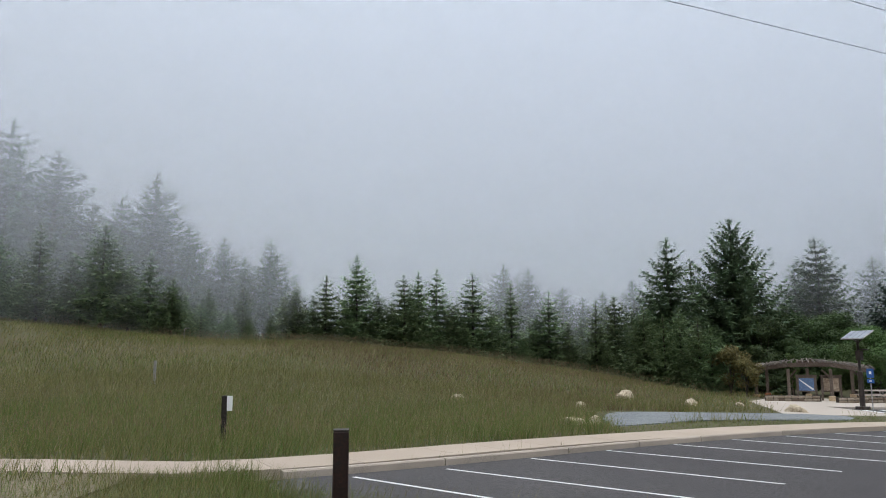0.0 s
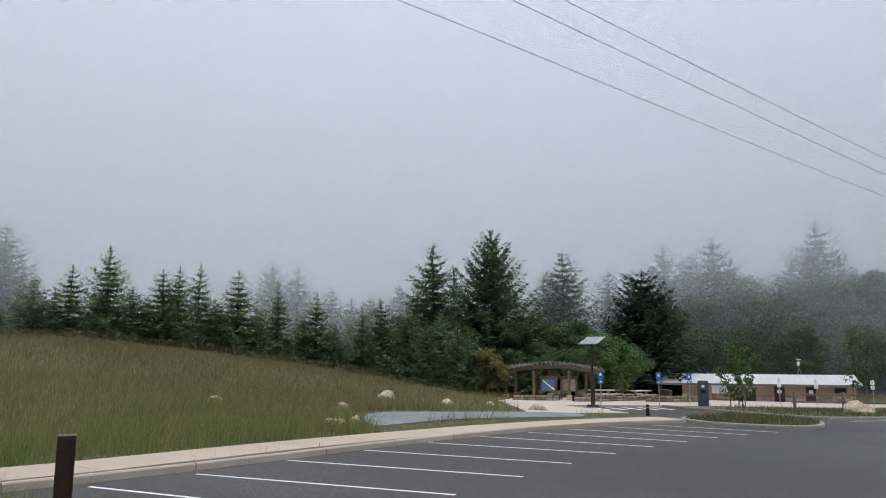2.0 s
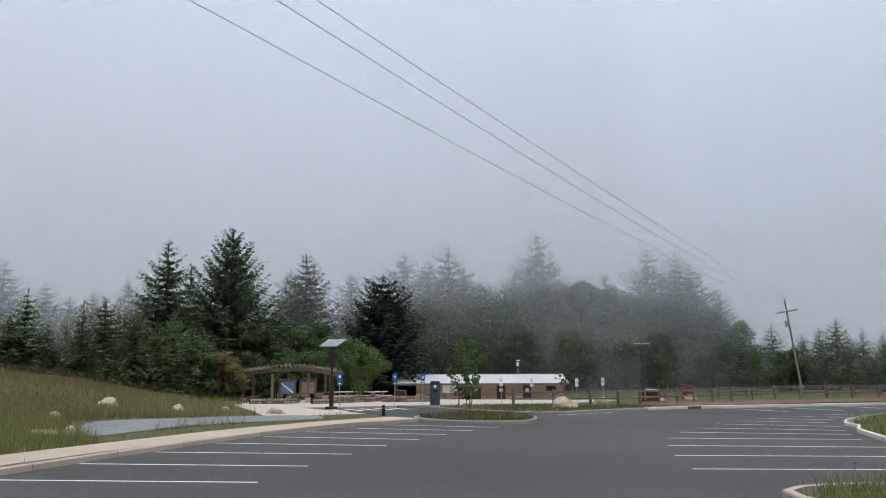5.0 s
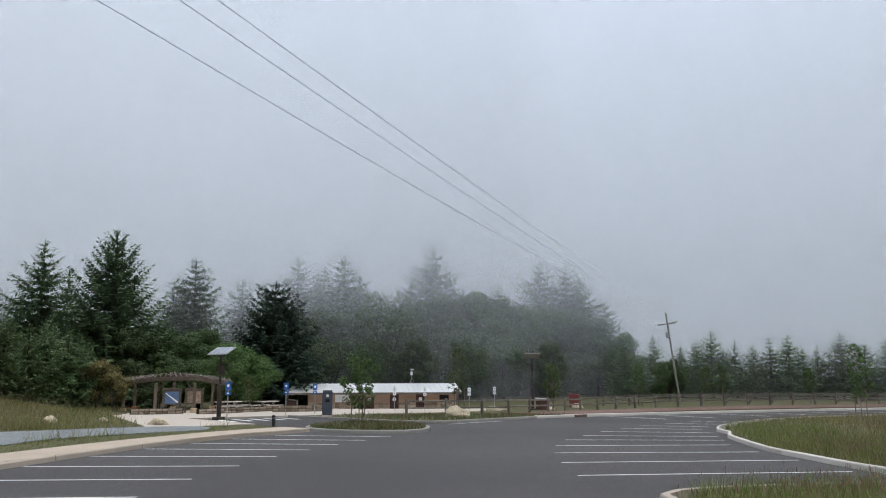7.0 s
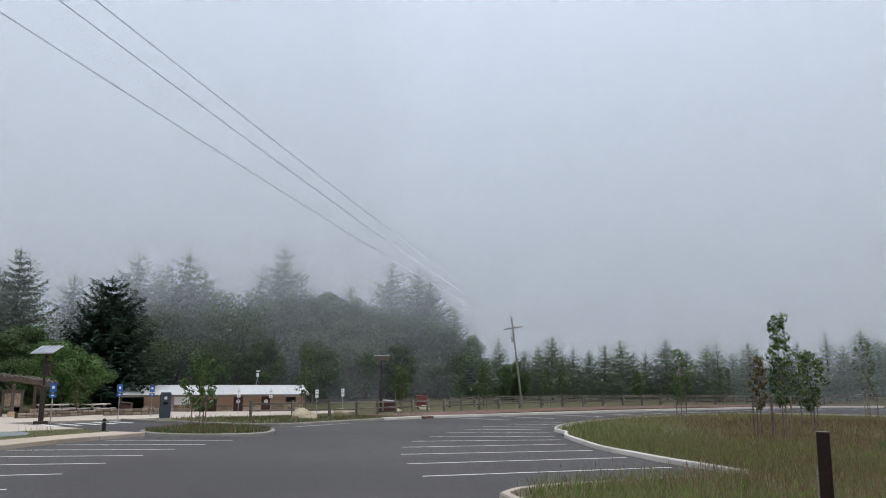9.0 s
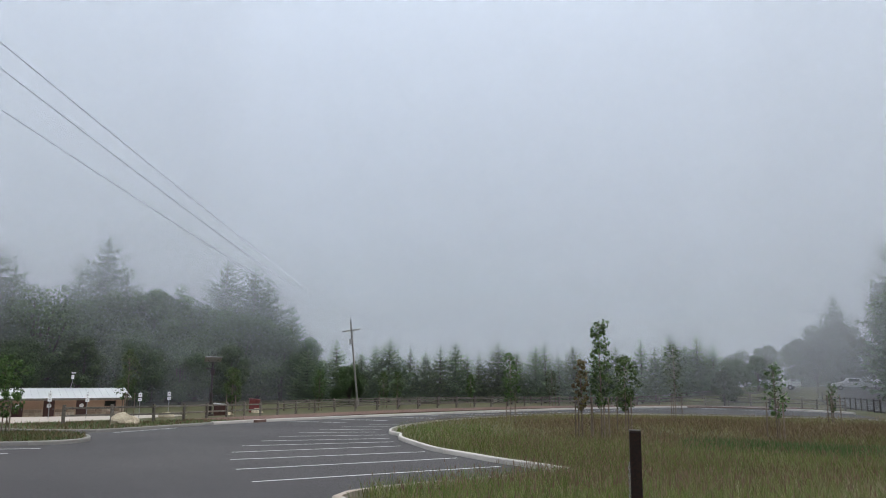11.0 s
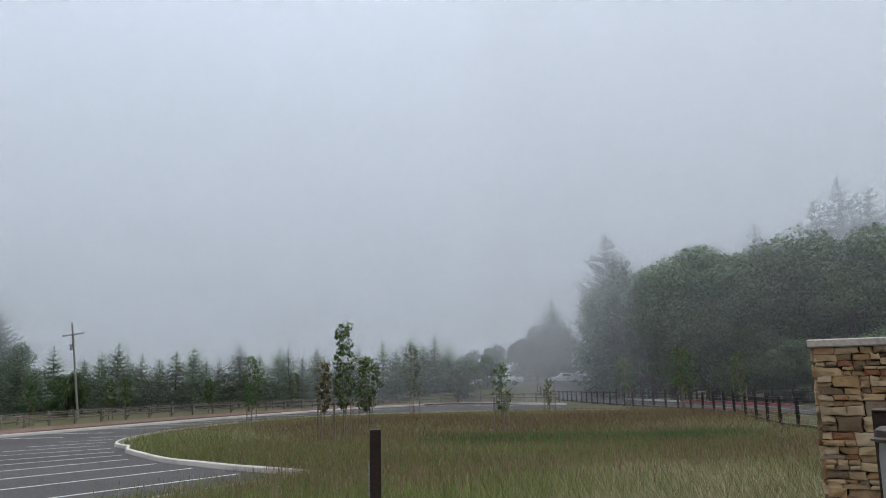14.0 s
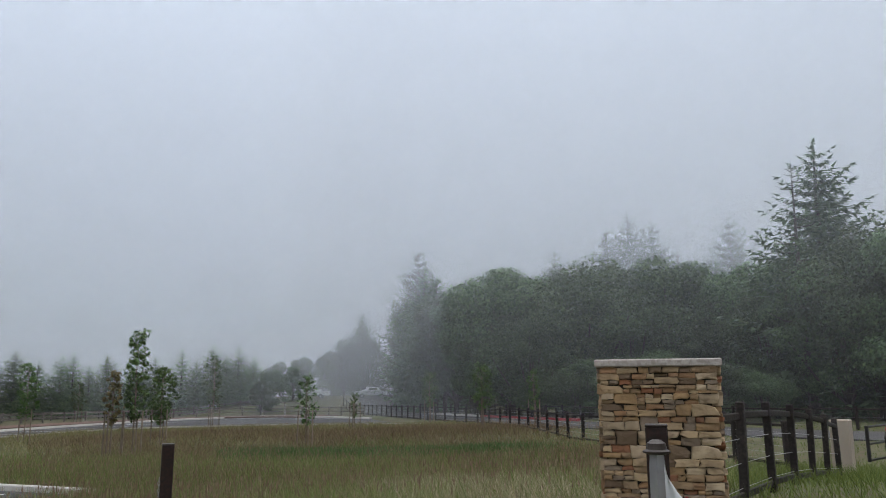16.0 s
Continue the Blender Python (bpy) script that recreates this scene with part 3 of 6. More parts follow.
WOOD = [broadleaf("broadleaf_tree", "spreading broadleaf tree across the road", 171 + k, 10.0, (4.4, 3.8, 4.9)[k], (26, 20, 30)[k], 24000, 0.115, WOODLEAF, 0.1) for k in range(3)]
BRIGHT = broadleaf("broadleaf_tree", "leafy green tree behind the timber shelter", 271, 10.0, 4.4, 34, 18000, 0.13, MIDLEAF, 0.05)
OAK = broadleaf("old_oak", "old oak with bare twisting limbs, thin crown", 81, 11.0, 6.0, 30, 5200, 0.15, LEAF, 0.2, open_limbs=20)
SHRUB = broadleaf("russet_shrub", "young shrub with yellowing russet leaves", 91, 3.2, 1.5, 16, 3600, 0.085, RUSTLEAF, 0.05, "shrub")


def plant(tree, x, y, height, own, used=[], wide=1.0, lean=0.0):
    """Puts a tree of that height there; the first use moves the built tree itself."""
    s = height / own
    m = Matrix.Translation(spot(x, y, -0.05)) @ pose(0, 0, 0, lean, 0, (x * 37 + y * 53) % 360) @ Matrix.Diagonal((s * wide, s * wide, s, 1))
    if tree in used:
        return copy_thing(tree, m @ Matrix.Diagonal([1 / v for v in tree.scale] + [1]))
    used.append(tree)
    tree.matrix_basis = m
    return tree

# stands of trees: east, north, height
HILL_FIRS = [
    (-32.7, 54.7, 5.9), (-30.9, 56.7, 7.0), (-26.7, 58.3, 7.8), (-29.0, 58.0, 5.3), (-25.2, 59.8, 5.4), (-23.2, 58.8, 6.2),
    (-21.5, 59.3, 4.4), (-20.2, 62.3, 3.2), (-16.0, 61.7, 2.1), (-14.3, 62.1, 2.5), (-12.8, 64.7, 5.0), (-10.0, 63.6, 5.6),
    (-7.6, 65.1, 7.5), (-11.1, 63.5, 3.9), (-5.7, 64.7, 4.6), (-3.4, 63.4, 6.1), (-2.2, 64.9, 6.6), (-0.6, 65.6, 7.1), (0.7, 64.6, 4.3),
    (2.5, 65.2, 7.0), (4.1, 64.9, 4.4), (5.6, 62.9, 6.4), (8.0, 64.8, 4.2), (9.0, 64.1, 6.2), (10.4, 63.0, 4.0), (12.5, 61.8, 5.9),
    (14.5, 64.0, 6.7), (15.6, 62.5, 5.8), (-35.0, 55.0, 6.3), (-36.7, 54.4, 5.4), (-18.0, 62.6, 2.6), (-4.6, 65.6, 4.1), (6.4, 62.2, 2.5),
    (13.1, 60.6, 3.0),
]
BEHIND_FIRS = [
    (-39.2, 69.4, 5.8), (-34.8, 73.0, 5.5), (-26.0, 75.5, 4.9), (-24.4, 77.5, 5.6), (-21.0, 78.4, 6.3), (-16.4, 77.1, 5.7),
    (-10.3, 78.2, 5.9), (-3.5, 79.1, 6.4), (1.4, 81.4, 6.5), (5.6, 79.6, 6.5), (9.1, 79.9, 6.0), (14.3, 78.1, 6.2), (20.0, 77.5, 7.7),
    (21.3, 76.8, 7.2),
]
CLOUD_FIRS = [
    (-57.0, 87.7, 22.0), (-53.8, 90.5, 24.4), (-49.1, 93.1, 22.0), (-45.7, 95.8, 16.1), (-42.3, 96.7, 17.3), (-38.7, 98.9, 21.0), (-34.4, 100.2, 14.8),
    (-30.2, 102.0, 13.5), (-23.9, 102.8, 14.2), (-26.9, 100.5, 11.2), (9.1, 112.7, 14.9), (12.8, 112.7, 14.8), (4.0, 113.1, 10.6), (17.6, 110.8, 12.8),
    (0.0, 112.6, 9.1), (23.1, 108.7, 12.2), (27.7, 109.5, 14.0), (20.5, 110.3, 11.5),
]
EDGE_FIRS = [
    (15.4, 58.0, 6.2), (16.2, 55.7, 5.6), (17.6, 56.3, 6.2), (18.2, 54.0, 5.5), (18.8, 53.3, 5.0), (21.4, 64.6, 11.3), (17.7, 63.6, 8.4),
]
PLAZA_TREES = [
    (25.4, 60.9, 6.4), (28.2, 64.0, 7.2), (30.0, 63.2, 6.5), (32.9, 64.0, 7.2), (33.6, 59.1, 5.9), (31.4, 58.1, 4.5), (35.9, 60.1, 5.0),
    (27.5, 60.0, 4.6), (25.7, 67.3, 7.3),
]
BACK_CLOUD_FIRS = [
    (43.0, 85.8, 16.4), (42.6, 90.5, 14.1), (66.0, 97.8, 20.3), (70.5, 97.1, 19.1), (68.2, 88.9, 20.1), (72.4, 90.7, 17.7),
    (82.3, 84.6, 22.8), (87.2, 85.4, 18.1), (81.2, 88.3, 17.7), (101.4, 78.1, 21.7), (104.1, 74.5, 21.0), (107.0, 73.8, 19.2),
    (92.4, 79.6, 17.0), (111.0, 71.5, 15.1), (56.0, 97.0, 15.9),
]
BACK_TREES = [
    (55.6, 80.7, 10.6), (60.5, 82.1, 12.0), (65.6, 83.3, 12.0), (71.5, 78.3, 13.1), (76.7, 78.9, 14.0), (80.6, 77.8, 15.1),
    (82.7, 75.5, 15.5), (84.3, 73.8, 14.0), (89.6, 73.6, 14.3), (92.7, 73.0, 13.4), (94.7, 70.4, 13.4), (98.3, 68.8, 13.1),
    (98.5, 65.0, 11.3), (100.5, 61.8, 9.2), (55.6, 78.3, 7.6), (68.2, 73.1, 8.5), (74.1, 70.1, 8.9), (79.2, 67.4, 8.5), (84.7, 63.8, 8.0),
    (63.7, 77.1, 8.1),
]
FAR_PINES = [
    (95.0, 58.1, 7.3), (96.4, 54.3, 8.4), (100.3, 52.2, 6.9), (101.6, 50.5, 7.9), (100.1, 47.5, 8.7), (103.3, 45.6, 7.4),
    (103.1, 43.1, 6.8), (103.2, 40.8, 7.7), (104.4, 38.8, 8.1), (106.9, 36.0, 6.8), (108.1, 33.4, 8.3), (106.5, 30.1, 7.1),
    (108.8, 27.9, 7.8), (107.5, 26.2, 8.0), (110.4, 22.7, 7.8), (109.8, 19.4, 7.0), (111.9, 16.7, 7.7), (112.7, 13.2, 8.8),
    (111.7, 9.0, 8.5), (113.4, 5.5, 7.7), (111.4, 3.3, 6.1), (95.4, 56.2, 6.1), (102.1, 46.7, 6.4), (104.3, 36.9, 6.3), (108.4, 24.4, 6.5),
    (111.2, 11.1, 7.2), (112.1, 7.1, 6.8),
]
FAR_BUSHES = [
    (105.0, 0.7, 5.7), (112.0, -2.3, 4.9), (86.2, 46.6, 5.0), (106.6, 17.5, 5.4), (100.0, 1.9, 4.5),
]
WOOD_TREES = [
    (78.5, -18.4, 11.7), (82.2, -21.4, 14.1), (79.1, -24.2, 14.1), (82.2, -28.0, 15.4), (79.3, -30.1, 13.8), (74.3, -31.6, 12.9), (74.8, -35.5, 13.2),
    (69.7, -36.4, 12.9), (68.3, -39.1, 12.5), (61.1, -38.2, 11.7), (56.4, -38.0, 11.7), (43.0, -39.0, 13.1), (39.9, -39.3, 12.2), (38.9, -40.3, 11.2),
    (65.8, -18.1, 9.2), (50.2, -36.4, 9.6), (47.0, -37.3, 9.6), (44.2, -37.6, 10.0), (67.2, -27.1, 7.8), (58.5, -35.2, 7.6), (65.1, -31.7, 7.7),
    (97.2, -20.3, 14.9), (139, 5.0, 5.0), (141, 0.5, 6.0), (138, -4.5, 7.0), (140, -9.5, 8.0), (137, -13.5, 9.5), (126, -4.0, 4.5), (133, -18.5, 11.5), (131, -14.8, 9.5), (129, -11.0, 7.5), (128, -7.5, 6.5), (117, -21.0, 13.0), (112, -21.0, 14.5), (121, 7.0, 4.5), (124, -22.0, 15.0), (108, -22.5, 16.0), (90.0, -20.0, 11.5), (88.5, -21.0, 13.0),
]
WOOD_FIRS = [
    (116.8, -17.0, 23.0), (102.5, -17.9, 19.0), (100.2, -19.3, 19.4), (101.8, -21.4, 18.7), (103.8, -51.8, 26.8), (107.0, -49.7, 24.7),
    (102.1, -55.0, 24.7), (110.2, -42.3, 22.7), (91.5, -61.0, 24.8), (90.1, -55.9, 18.9), (58.2, -42.3, 14.0), (139.6, -11.0, 10.3),
    (133.2, -14.5, 14.7), (149.9, -6.0, 6.7), (125.0, -15.8, 18.6), (84.2, -53.9, 18.5),
]


def clear_of_road(x, y):
    while off_line(ROAD_LINE, np.array([x]), np.array([y]))[0] < 4.8:
        y -= 1.5
    return x, y


for i, (x, y, h) in enumerate(HILL_FIRS):
    tagged(plant(YOUNG[(i * 7) % 4], x, y, h * 1.1, 7.0, wide=0.95 + 0.14 * ((i * 5) % 4)), group="young firs along the hill")
for i, (x, y, h) in enumerate(BEHIND_FIRS):
    tagged(plant(YOUNG[(i * 3 + 1) % 4], x, y, h, 7.0, wide=1.0), "slender fir behind the hill crest, greyed by mist", group="firs behind the crest")
for i, (x, y, h) in enumerate(CLOUD_FIRS + BACK_CLOUD_FIRS):
    tagged(plant(TALL[(i * 5) % 3], x, y, h * 1.06, 20.0, wide=1.15 + 0.12 * (i % 3)), group="tall firs in the cloud")
for i, (x, y, h) in enumerate(EDGE_FIRS):
    tagged(plant(YOUNG[i % 4], x, y, h, 7.0, wide=1.15), "young bright green fir below the taller firs", group="firs at the foot of the hill")
tagged(plant(TALL[0], 18.4, 61.3, 12.6, 20.0, wide=1.05), "tall pointed fir at the foot of the hill")
plant(BIGFIR, 24.6, 63.4, 14.9, 15.0)
plant(DENSE, 45.0, 70.9, 13.6, 14.0)
plant(OAK, 67.3, 79.3, 14.8, 11.0)
plant(SHRUB, 19.7, 52.4, 3.4, 3.2)
plant(SHRUB, 20.4, 51.4, 2.6, 3.2)
for i, (x, y, h) in enumerate(PLAZA_TREES):
    tagged(plant(BRIGHT if 31 < x < 37 and y < 60.5 else BROAD[i % 3], x, y, h, 10.0, wide=1.15), "leafy green tree behind the timber shelter", group="trees behind the shelter")
for i, (x, y, h) in enumerate(BACK_TREES):
    tagged(plant(BROAD[(i + 1) % 3], x, y, h, 10.0), "broadleaf tree behind the restroom, hazed by mist", group="trees behind the restroom")
for i, (x, y, h) in enumerate(FAR_PINES):
    tagged(plant(YOUNG[(i * 3) % 4], x, y, h * 1.08, 7.0, wide=1.3), "bushy young pine beyond the rail fence", group="pines beyond the fence")
for i, (x, y, h) in enumerate(FAR_BUSHES):
    tagged(plant(BROAD[i % 3], x, y, h, 10.0), "low leafy bush beyond the rail fence", "bush", "bushes beyond the fence")
for i, (x, y, h) in enumerate(WOOD_TREES):
    x, y = clear_of_road(x, y)
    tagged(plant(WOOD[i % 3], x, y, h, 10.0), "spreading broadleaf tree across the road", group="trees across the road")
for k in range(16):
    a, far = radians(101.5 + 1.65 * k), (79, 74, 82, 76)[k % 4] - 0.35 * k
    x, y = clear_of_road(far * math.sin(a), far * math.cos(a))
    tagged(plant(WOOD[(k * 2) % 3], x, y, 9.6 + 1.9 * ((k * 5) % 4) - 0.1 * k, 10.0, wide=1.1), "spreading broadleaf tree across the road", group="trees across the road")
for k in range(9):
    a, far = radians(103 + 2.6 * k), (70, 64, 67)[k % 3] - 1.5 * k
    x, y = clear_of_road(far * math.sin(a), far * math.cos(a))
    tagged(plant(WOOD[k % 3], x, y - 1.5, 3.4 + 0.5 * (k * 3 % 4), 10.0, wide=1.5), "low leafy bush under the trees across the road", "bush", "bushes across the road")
for i, (x, y, h) in enumerate(WOOD_FIRS):
    x, y = clear_of_road(x, y)
    tagged(plant(TALL[i % 3], x, y, h, 20.0), "tall fir across the road, dimmed by cloud", group="firs across the road")
tagged(plant(TALL[1], 48.5, -40.2, 21.4, 20.0, wide=1.3), "tall dark fir standing over the wood's edge")

# ---- haze of the low cloud, put into pale translucent sheets behind and among the trees ----
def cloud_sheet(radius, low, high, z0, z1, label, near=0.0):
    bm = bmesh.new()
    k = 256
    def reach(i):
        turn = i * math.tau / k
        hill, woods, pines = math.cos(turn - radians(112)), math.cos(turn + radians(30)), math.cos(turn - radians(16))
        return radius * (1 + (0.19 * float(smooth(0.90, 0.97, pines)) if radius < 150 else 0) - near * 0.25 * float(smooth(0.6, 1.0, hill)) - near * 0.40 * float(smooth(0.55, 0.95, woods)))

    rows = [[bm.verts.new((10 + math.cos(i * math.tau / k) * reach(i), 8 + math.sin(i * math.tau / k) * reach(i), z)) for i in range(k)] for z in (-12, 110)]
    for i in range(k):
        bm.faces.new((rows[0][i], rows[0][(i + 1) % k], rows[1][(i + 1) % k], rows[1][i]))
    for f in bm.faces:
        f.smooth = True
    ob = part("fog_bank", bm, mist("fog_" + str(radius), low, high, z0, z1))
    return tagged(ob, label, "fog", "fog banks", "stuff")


cloud_sheet(80, 0.02, 0.22, -12, 36, "thin translucent grey sheet standing in for fog among trees", 1.0)
cloud_sheet(87, 0.11, 0.24, -14, 28, "thin translucent grey sheet standing in for fog among trees", 0.3)
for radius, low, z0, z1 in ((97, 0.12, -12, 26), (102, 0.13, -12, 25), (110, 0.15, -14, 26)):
    cloud_sheet(radius, low, 0.243, z0, z1, "translucent pale grey sheet standing in for fog over the treetops")
cloud_sheet(124, 0.19, 0.243, -16, 30, "translucent pale sheet standing in for fog behind the trees")
# opaque ring behind the haze sheets, added to hide the distance
cloud_sheet(165, 1.0, 1.0, -22, 44, "opaque pale sheet standing in for cloud, closing off the distance")

# ---- things near the viewpoint ----
def ramp_mat(name, colours, rough=0.85, bump=0.5, bump_scale=20, spots=None):
    """Each piece takes one of the colours, with its own blotches."""
    m = mat(name, colours[0], rough, bump=bump, bump_scale=bump_scale)
    n, l = m.node_tree.nodes, m.node_tree.links
    info, rp = n.new("ShaderNodeObjectInfo"), n.new("ShaderNodeValToRGB")
    rp.color_ramp.interpolation = "CONSTANT"
    el = rp.color_ramp.elements
    el[0].color, el[1].position, el[1].color = (*colours[0], 1), 1 / len(colours), (*colours[1], 1)
    for i, c in enumerate(colours[2:], 2):
        k = el.new(i / len(colours))
        k.color = (*c, 1)
    l.new(info.outputs["Random"], rp.inputs[0])
    geo, t, mx = n.new("ShaderNodeTexCoord"), n.new("ShaderNodeTexNoise"), n.new("ShaderNodeMix")
    t.inputs["Scale"].default_value, t.inputs["Detail"].default_value = 9, 6
    l.new(geo.outputs["Object"], t.inputs["Vector"])
    mr = n.new("ShaderNodeMapRange")
    mr.inputs["From Min"].default_value, mr.inputs["From Max"].default_value = 0.4, 0.75
    mr.inputs["To Max"].default_value = 0.7
    l.new(t.outputs["Fac"], mr.inputs["Value"])
    mx.data_type = "RGBA"
    l.new(mr.outputs[0], mx.inputs["Factor"])
    l.new(rp.outputs[0], mx.inputs["A"])
    mx.inputs["B"].default_value = (*(spots or (0.15, 0.11, 0.08)), 1)
    l.new(mx.outputs["Result"], n["Principled BSDF"].inputs["Base Color"])
    return m


LEDGE = ramp_mat("ledge_stone", [(0.37, 0.25, 0.14), (0.29, 0.19, 0.105), (0.25, 0.10, 0.05), (0.46, 0.35, 0.225), (0.15, 0.098, 0.06), (0.39, 0.29, 0.19), (0.33, 0.205, 0.10), (0.21, 0.155, 0.11), (0.42, 0.30, 0.175), (0.27, 0.15, 0.075)], 0.85, 0.9, 18, (0.13, 0.085, 0.052))
MORTAR = mat("mortar", (0.045, 0.036, 0.028), 0.95, coarse=(6, (0.06, 0.048, 0.038)), bump=0.4)
CAPSTONE = mat("cap_stone", (0.36, 0.31, 0.27), 0.8, coarse=(4, (0.28, 0.24, 0.21)), fine=(40, (0.42, 0.37, 0.33)), bump=0.25)
WHITE = mat("white_sheet", (0.78, 0.78, 0.77), 0.6, coarse=(3, (0.68, 0.68, 0.67)))
DARKRED = mat("dark_red_paint", (0.13, 0.03, 0.03), 0.6, coarse=(2, (0.17, 0.045, 0.04)))
MAPBLUE = mat("map_blue", (0.10, 0.17, 0.30), 0.6, coarse=(4, (0.15, 0.23, 0.36)), fine=(14, (0.08, 0.13, 0.24)))
RED = mat("red_paint", (0.30, 0.035, 0.04), 0.5, coarse=(3, (0.24, 0.03, 0.035)))
GALV = mat("galvanised_metal", (0.36, 0.35, 0.35), 0.45, metal=0.6, coarse=(6, (0.28, 0.27, 0.27)), bump=0.1)
BLUE = mat("blue_sign", (0.03, 0.10, 0.30), 0.5, coarse=(3, (0.04, 0.12, 0.33)))
METER = mat("meter_paint", (0.05, 0.06, 0.08), 0.45, coarse=(3, (0.065, 0.075, 0.095)))
ROOF = mat("white_metal_roof", (0.74, 0.75, 0.75), 0.4, coarse=(0.6, (0.66, 0.67, 0.68)), fine=(8, (0.70, 0.71, 0.71)))
PLASTER = mat("tan_plaster", (0.33, 0.215, 0.145), 0.9, coarse=(0.8, (0.29, 0.19, 0.13)), fine=(20, (0.36, 0.24, 0.165)), bump=0.2)
DOORPAINT = mat("dark_brown_paint", (0.055, 0.025, 0.02), 0.5, coarse=(2, (0.07, 0.032, 0.026)))
GLASS = mat("dark_glass", (0.02, 0.022, 0.025), 0.1, spec=0.6)
PANEL = mat("solar_glass", (0.25, 0.27, 0.30), 0.15, coarse=(2, (0.20, 0.22, 0.26)), spec=0.6)
MULCH = mat("red_mulch", (0.13, 0.075, 0.06), 0.95, coarse=(0.8, (0.17, 0.11, 0.085)), fine=(15, (0.09, 0.05, 0.04)), bump=0.8, bump_scale=12)
CARPAINT = mat("white_car_paint", (0.70, 0.71, 0.72), 0.3, coarse=(1, (0.66, 0.67, 0.68)), spec=0.5)
TYRE = mat("tyre_rubber", (0.02, 0.02, 0.02), 0.8, fine=(30, (0.03, 0.03, 0.03)))
PAPER = mat("brown_map_paper", (0.30, 0.22, 0.15), 0.7, coarse=(3, (0.40, 0.32, 0.24)), fine=(9, (0.22, 0.16, 0.11)))

CABLE = mat("weathered_cable", (0.16, 0.165, 0.17), 0.6, coarse=(2, (0.2, 0.2, 0.21)))
TO = math.radians(118.1)
px, py = 6.02 * math.sin(TO), 6.02 * math.cos(TO)
pillar_base = spot(px, py)[2]
PILLAR_TOP = 2.315
pillar = thing("gate_pillar", "square gate pillar of stacked tan and rust ledge stone", "pillar", (px, py, pillar_base - 0.1), -118.1)
ph = PILLAR_TOP - pillar_base + 0.1
part("core", box_bm((0.76, 0.76, ph), (0, 0, ph / 2)), MORTAR, pillar)
part("cap", box_bm((0.875, 0.875, 0.055), (0, 0, ph + 0.028), bevel=0.008), CAPSTONE, pillar, "grey-brown slab capstone with worn edges")


def ashlar(r, x0, z0, x1, z1, out):
    """Splits a face into uneven flat stones."""
    w, h = x1 - x0, z1 - z0
    if h > 0.105 or (h > 0.06 and r.random() < 0.5 and w < 0.3):
        c = z0 + h * r.uniform(0.32, 0.68)
        ashlar(r, x0, z0, x1, c, out), ashlar(r, x0, c, x1, z1, out)
    elif w > 0.24 or w > 3.2 * h and w > 0.11 and r.random() < 0.7:
        c = x0 + w * r.uniform(0.3, 0.7)
        ashlar(r, x0, z0, c, z1, out), ashlar(r, c, z0, x1, z1, out)
    else:
        out.append((x0, z0, x1, z1))


def stone_face(r, owner, width, height, place, material, gap=0.0015, name="stone", ashlar_rows=True):
    cells = []
    z = 0.0
    while z < height - 0.02:
        h = min(r.uniform(0.16, 0.30), height - z)
        if height - z - h < 0.06:
            h = height - z
        ashlar(r, -width / 2, z, width / 2, z + h, cells)
        z += h
    for x0, z0, x1, z1 in cells:
        bm = bmesh.new()
        d = r.uniform(0.0, 0.018)
        jx, jz = min(0.010, (x1 - x0) * 0.06), min(0.009, (z1 - z0) * 0.13)
        j = lambda k: r.uniform(-k, k)
        cx, cz = (x0 + x1) / 2, (z0 + z1) / 2
        b = []
        for fx, fz in ((0, 0), (0.5, 0), (1, 0), (1, 0.5), (1, 1), (0.5, 1), (0, 1), (0, 0.5)):
            b.append((x0 + gap + (x1 - x0 - 2 * gap) * fx + j(jx), z0 + gap + (z1 - z0 - 2 * gap) * fz + j(jz)))
        if r.random() < 0.3:
            k = r.choice((0, 2, 4, 6))
            b[k] = (b[k][0] * 0.75 + cx * 0.25, b[k][1] * 0.65 + cz * 0.35)
        back = [bm.verts.new((x, 0.03, z)) for x, z in b]
        front = [bm.verts.new((x, -0.026 - d + j(0.003), z)) for x, z in b]
        face = [bm.verts.new((x * 0.9 + cx * 0.1, -0.032 - d + j(0.003), z * 0.88 + cz * 0.12)) for x, z in b]
        for lo, hi in ((back, front), (front, face)):
            for i in range(8):
                bm.faces.new((lo[i], lo[(i + 1) % 8], hi[(i + 1) % 8], hi[i]))
        mid = bm.verts.new((cx + j(0.02), -0.034 - d + j(0.003), cz))
        for i in range(8):
            bm.faces.new((face[i], face[(i + 1) % 8], mid))
        bmesh.ops.recalc_face_normals(bm, faces=bm.faces[:])
        bm.transform(place)
        part(name, bm, material, owner)


prng = random.Random(5)
for k in range(4):
    stone_face(prng, pillar, 0.80 if k % 2 == 0 else 0.785, ph, pose(0, 0, 0, 0, 0, 90 * k) @ pose(0, -0.385, 0), LEDGE)


def steel_post(x, y, top, width, lean=0.0, label="", spin=0.0):
    at = spot(x, y)
    post = thing("steel_post", label or "square rust-brown steel post standing in tall grass", "post", (x, y, at[2] - 0.2), spin)
    h = top - at[2] + 0.2
    part("tube", box_bm((width, width, h), (0, 0, h / 2), bevel=0.006), STEEL, post)
    part("cap", box_bm((width * 1.01, width * 1.01, 0.012), (0, 0, h + 0.006), bevel=0.003), BRONZE, post)
    post.matrix_basis = pose(x, y, at[2] - 0.2, 0, lean, spin)
    return post, h


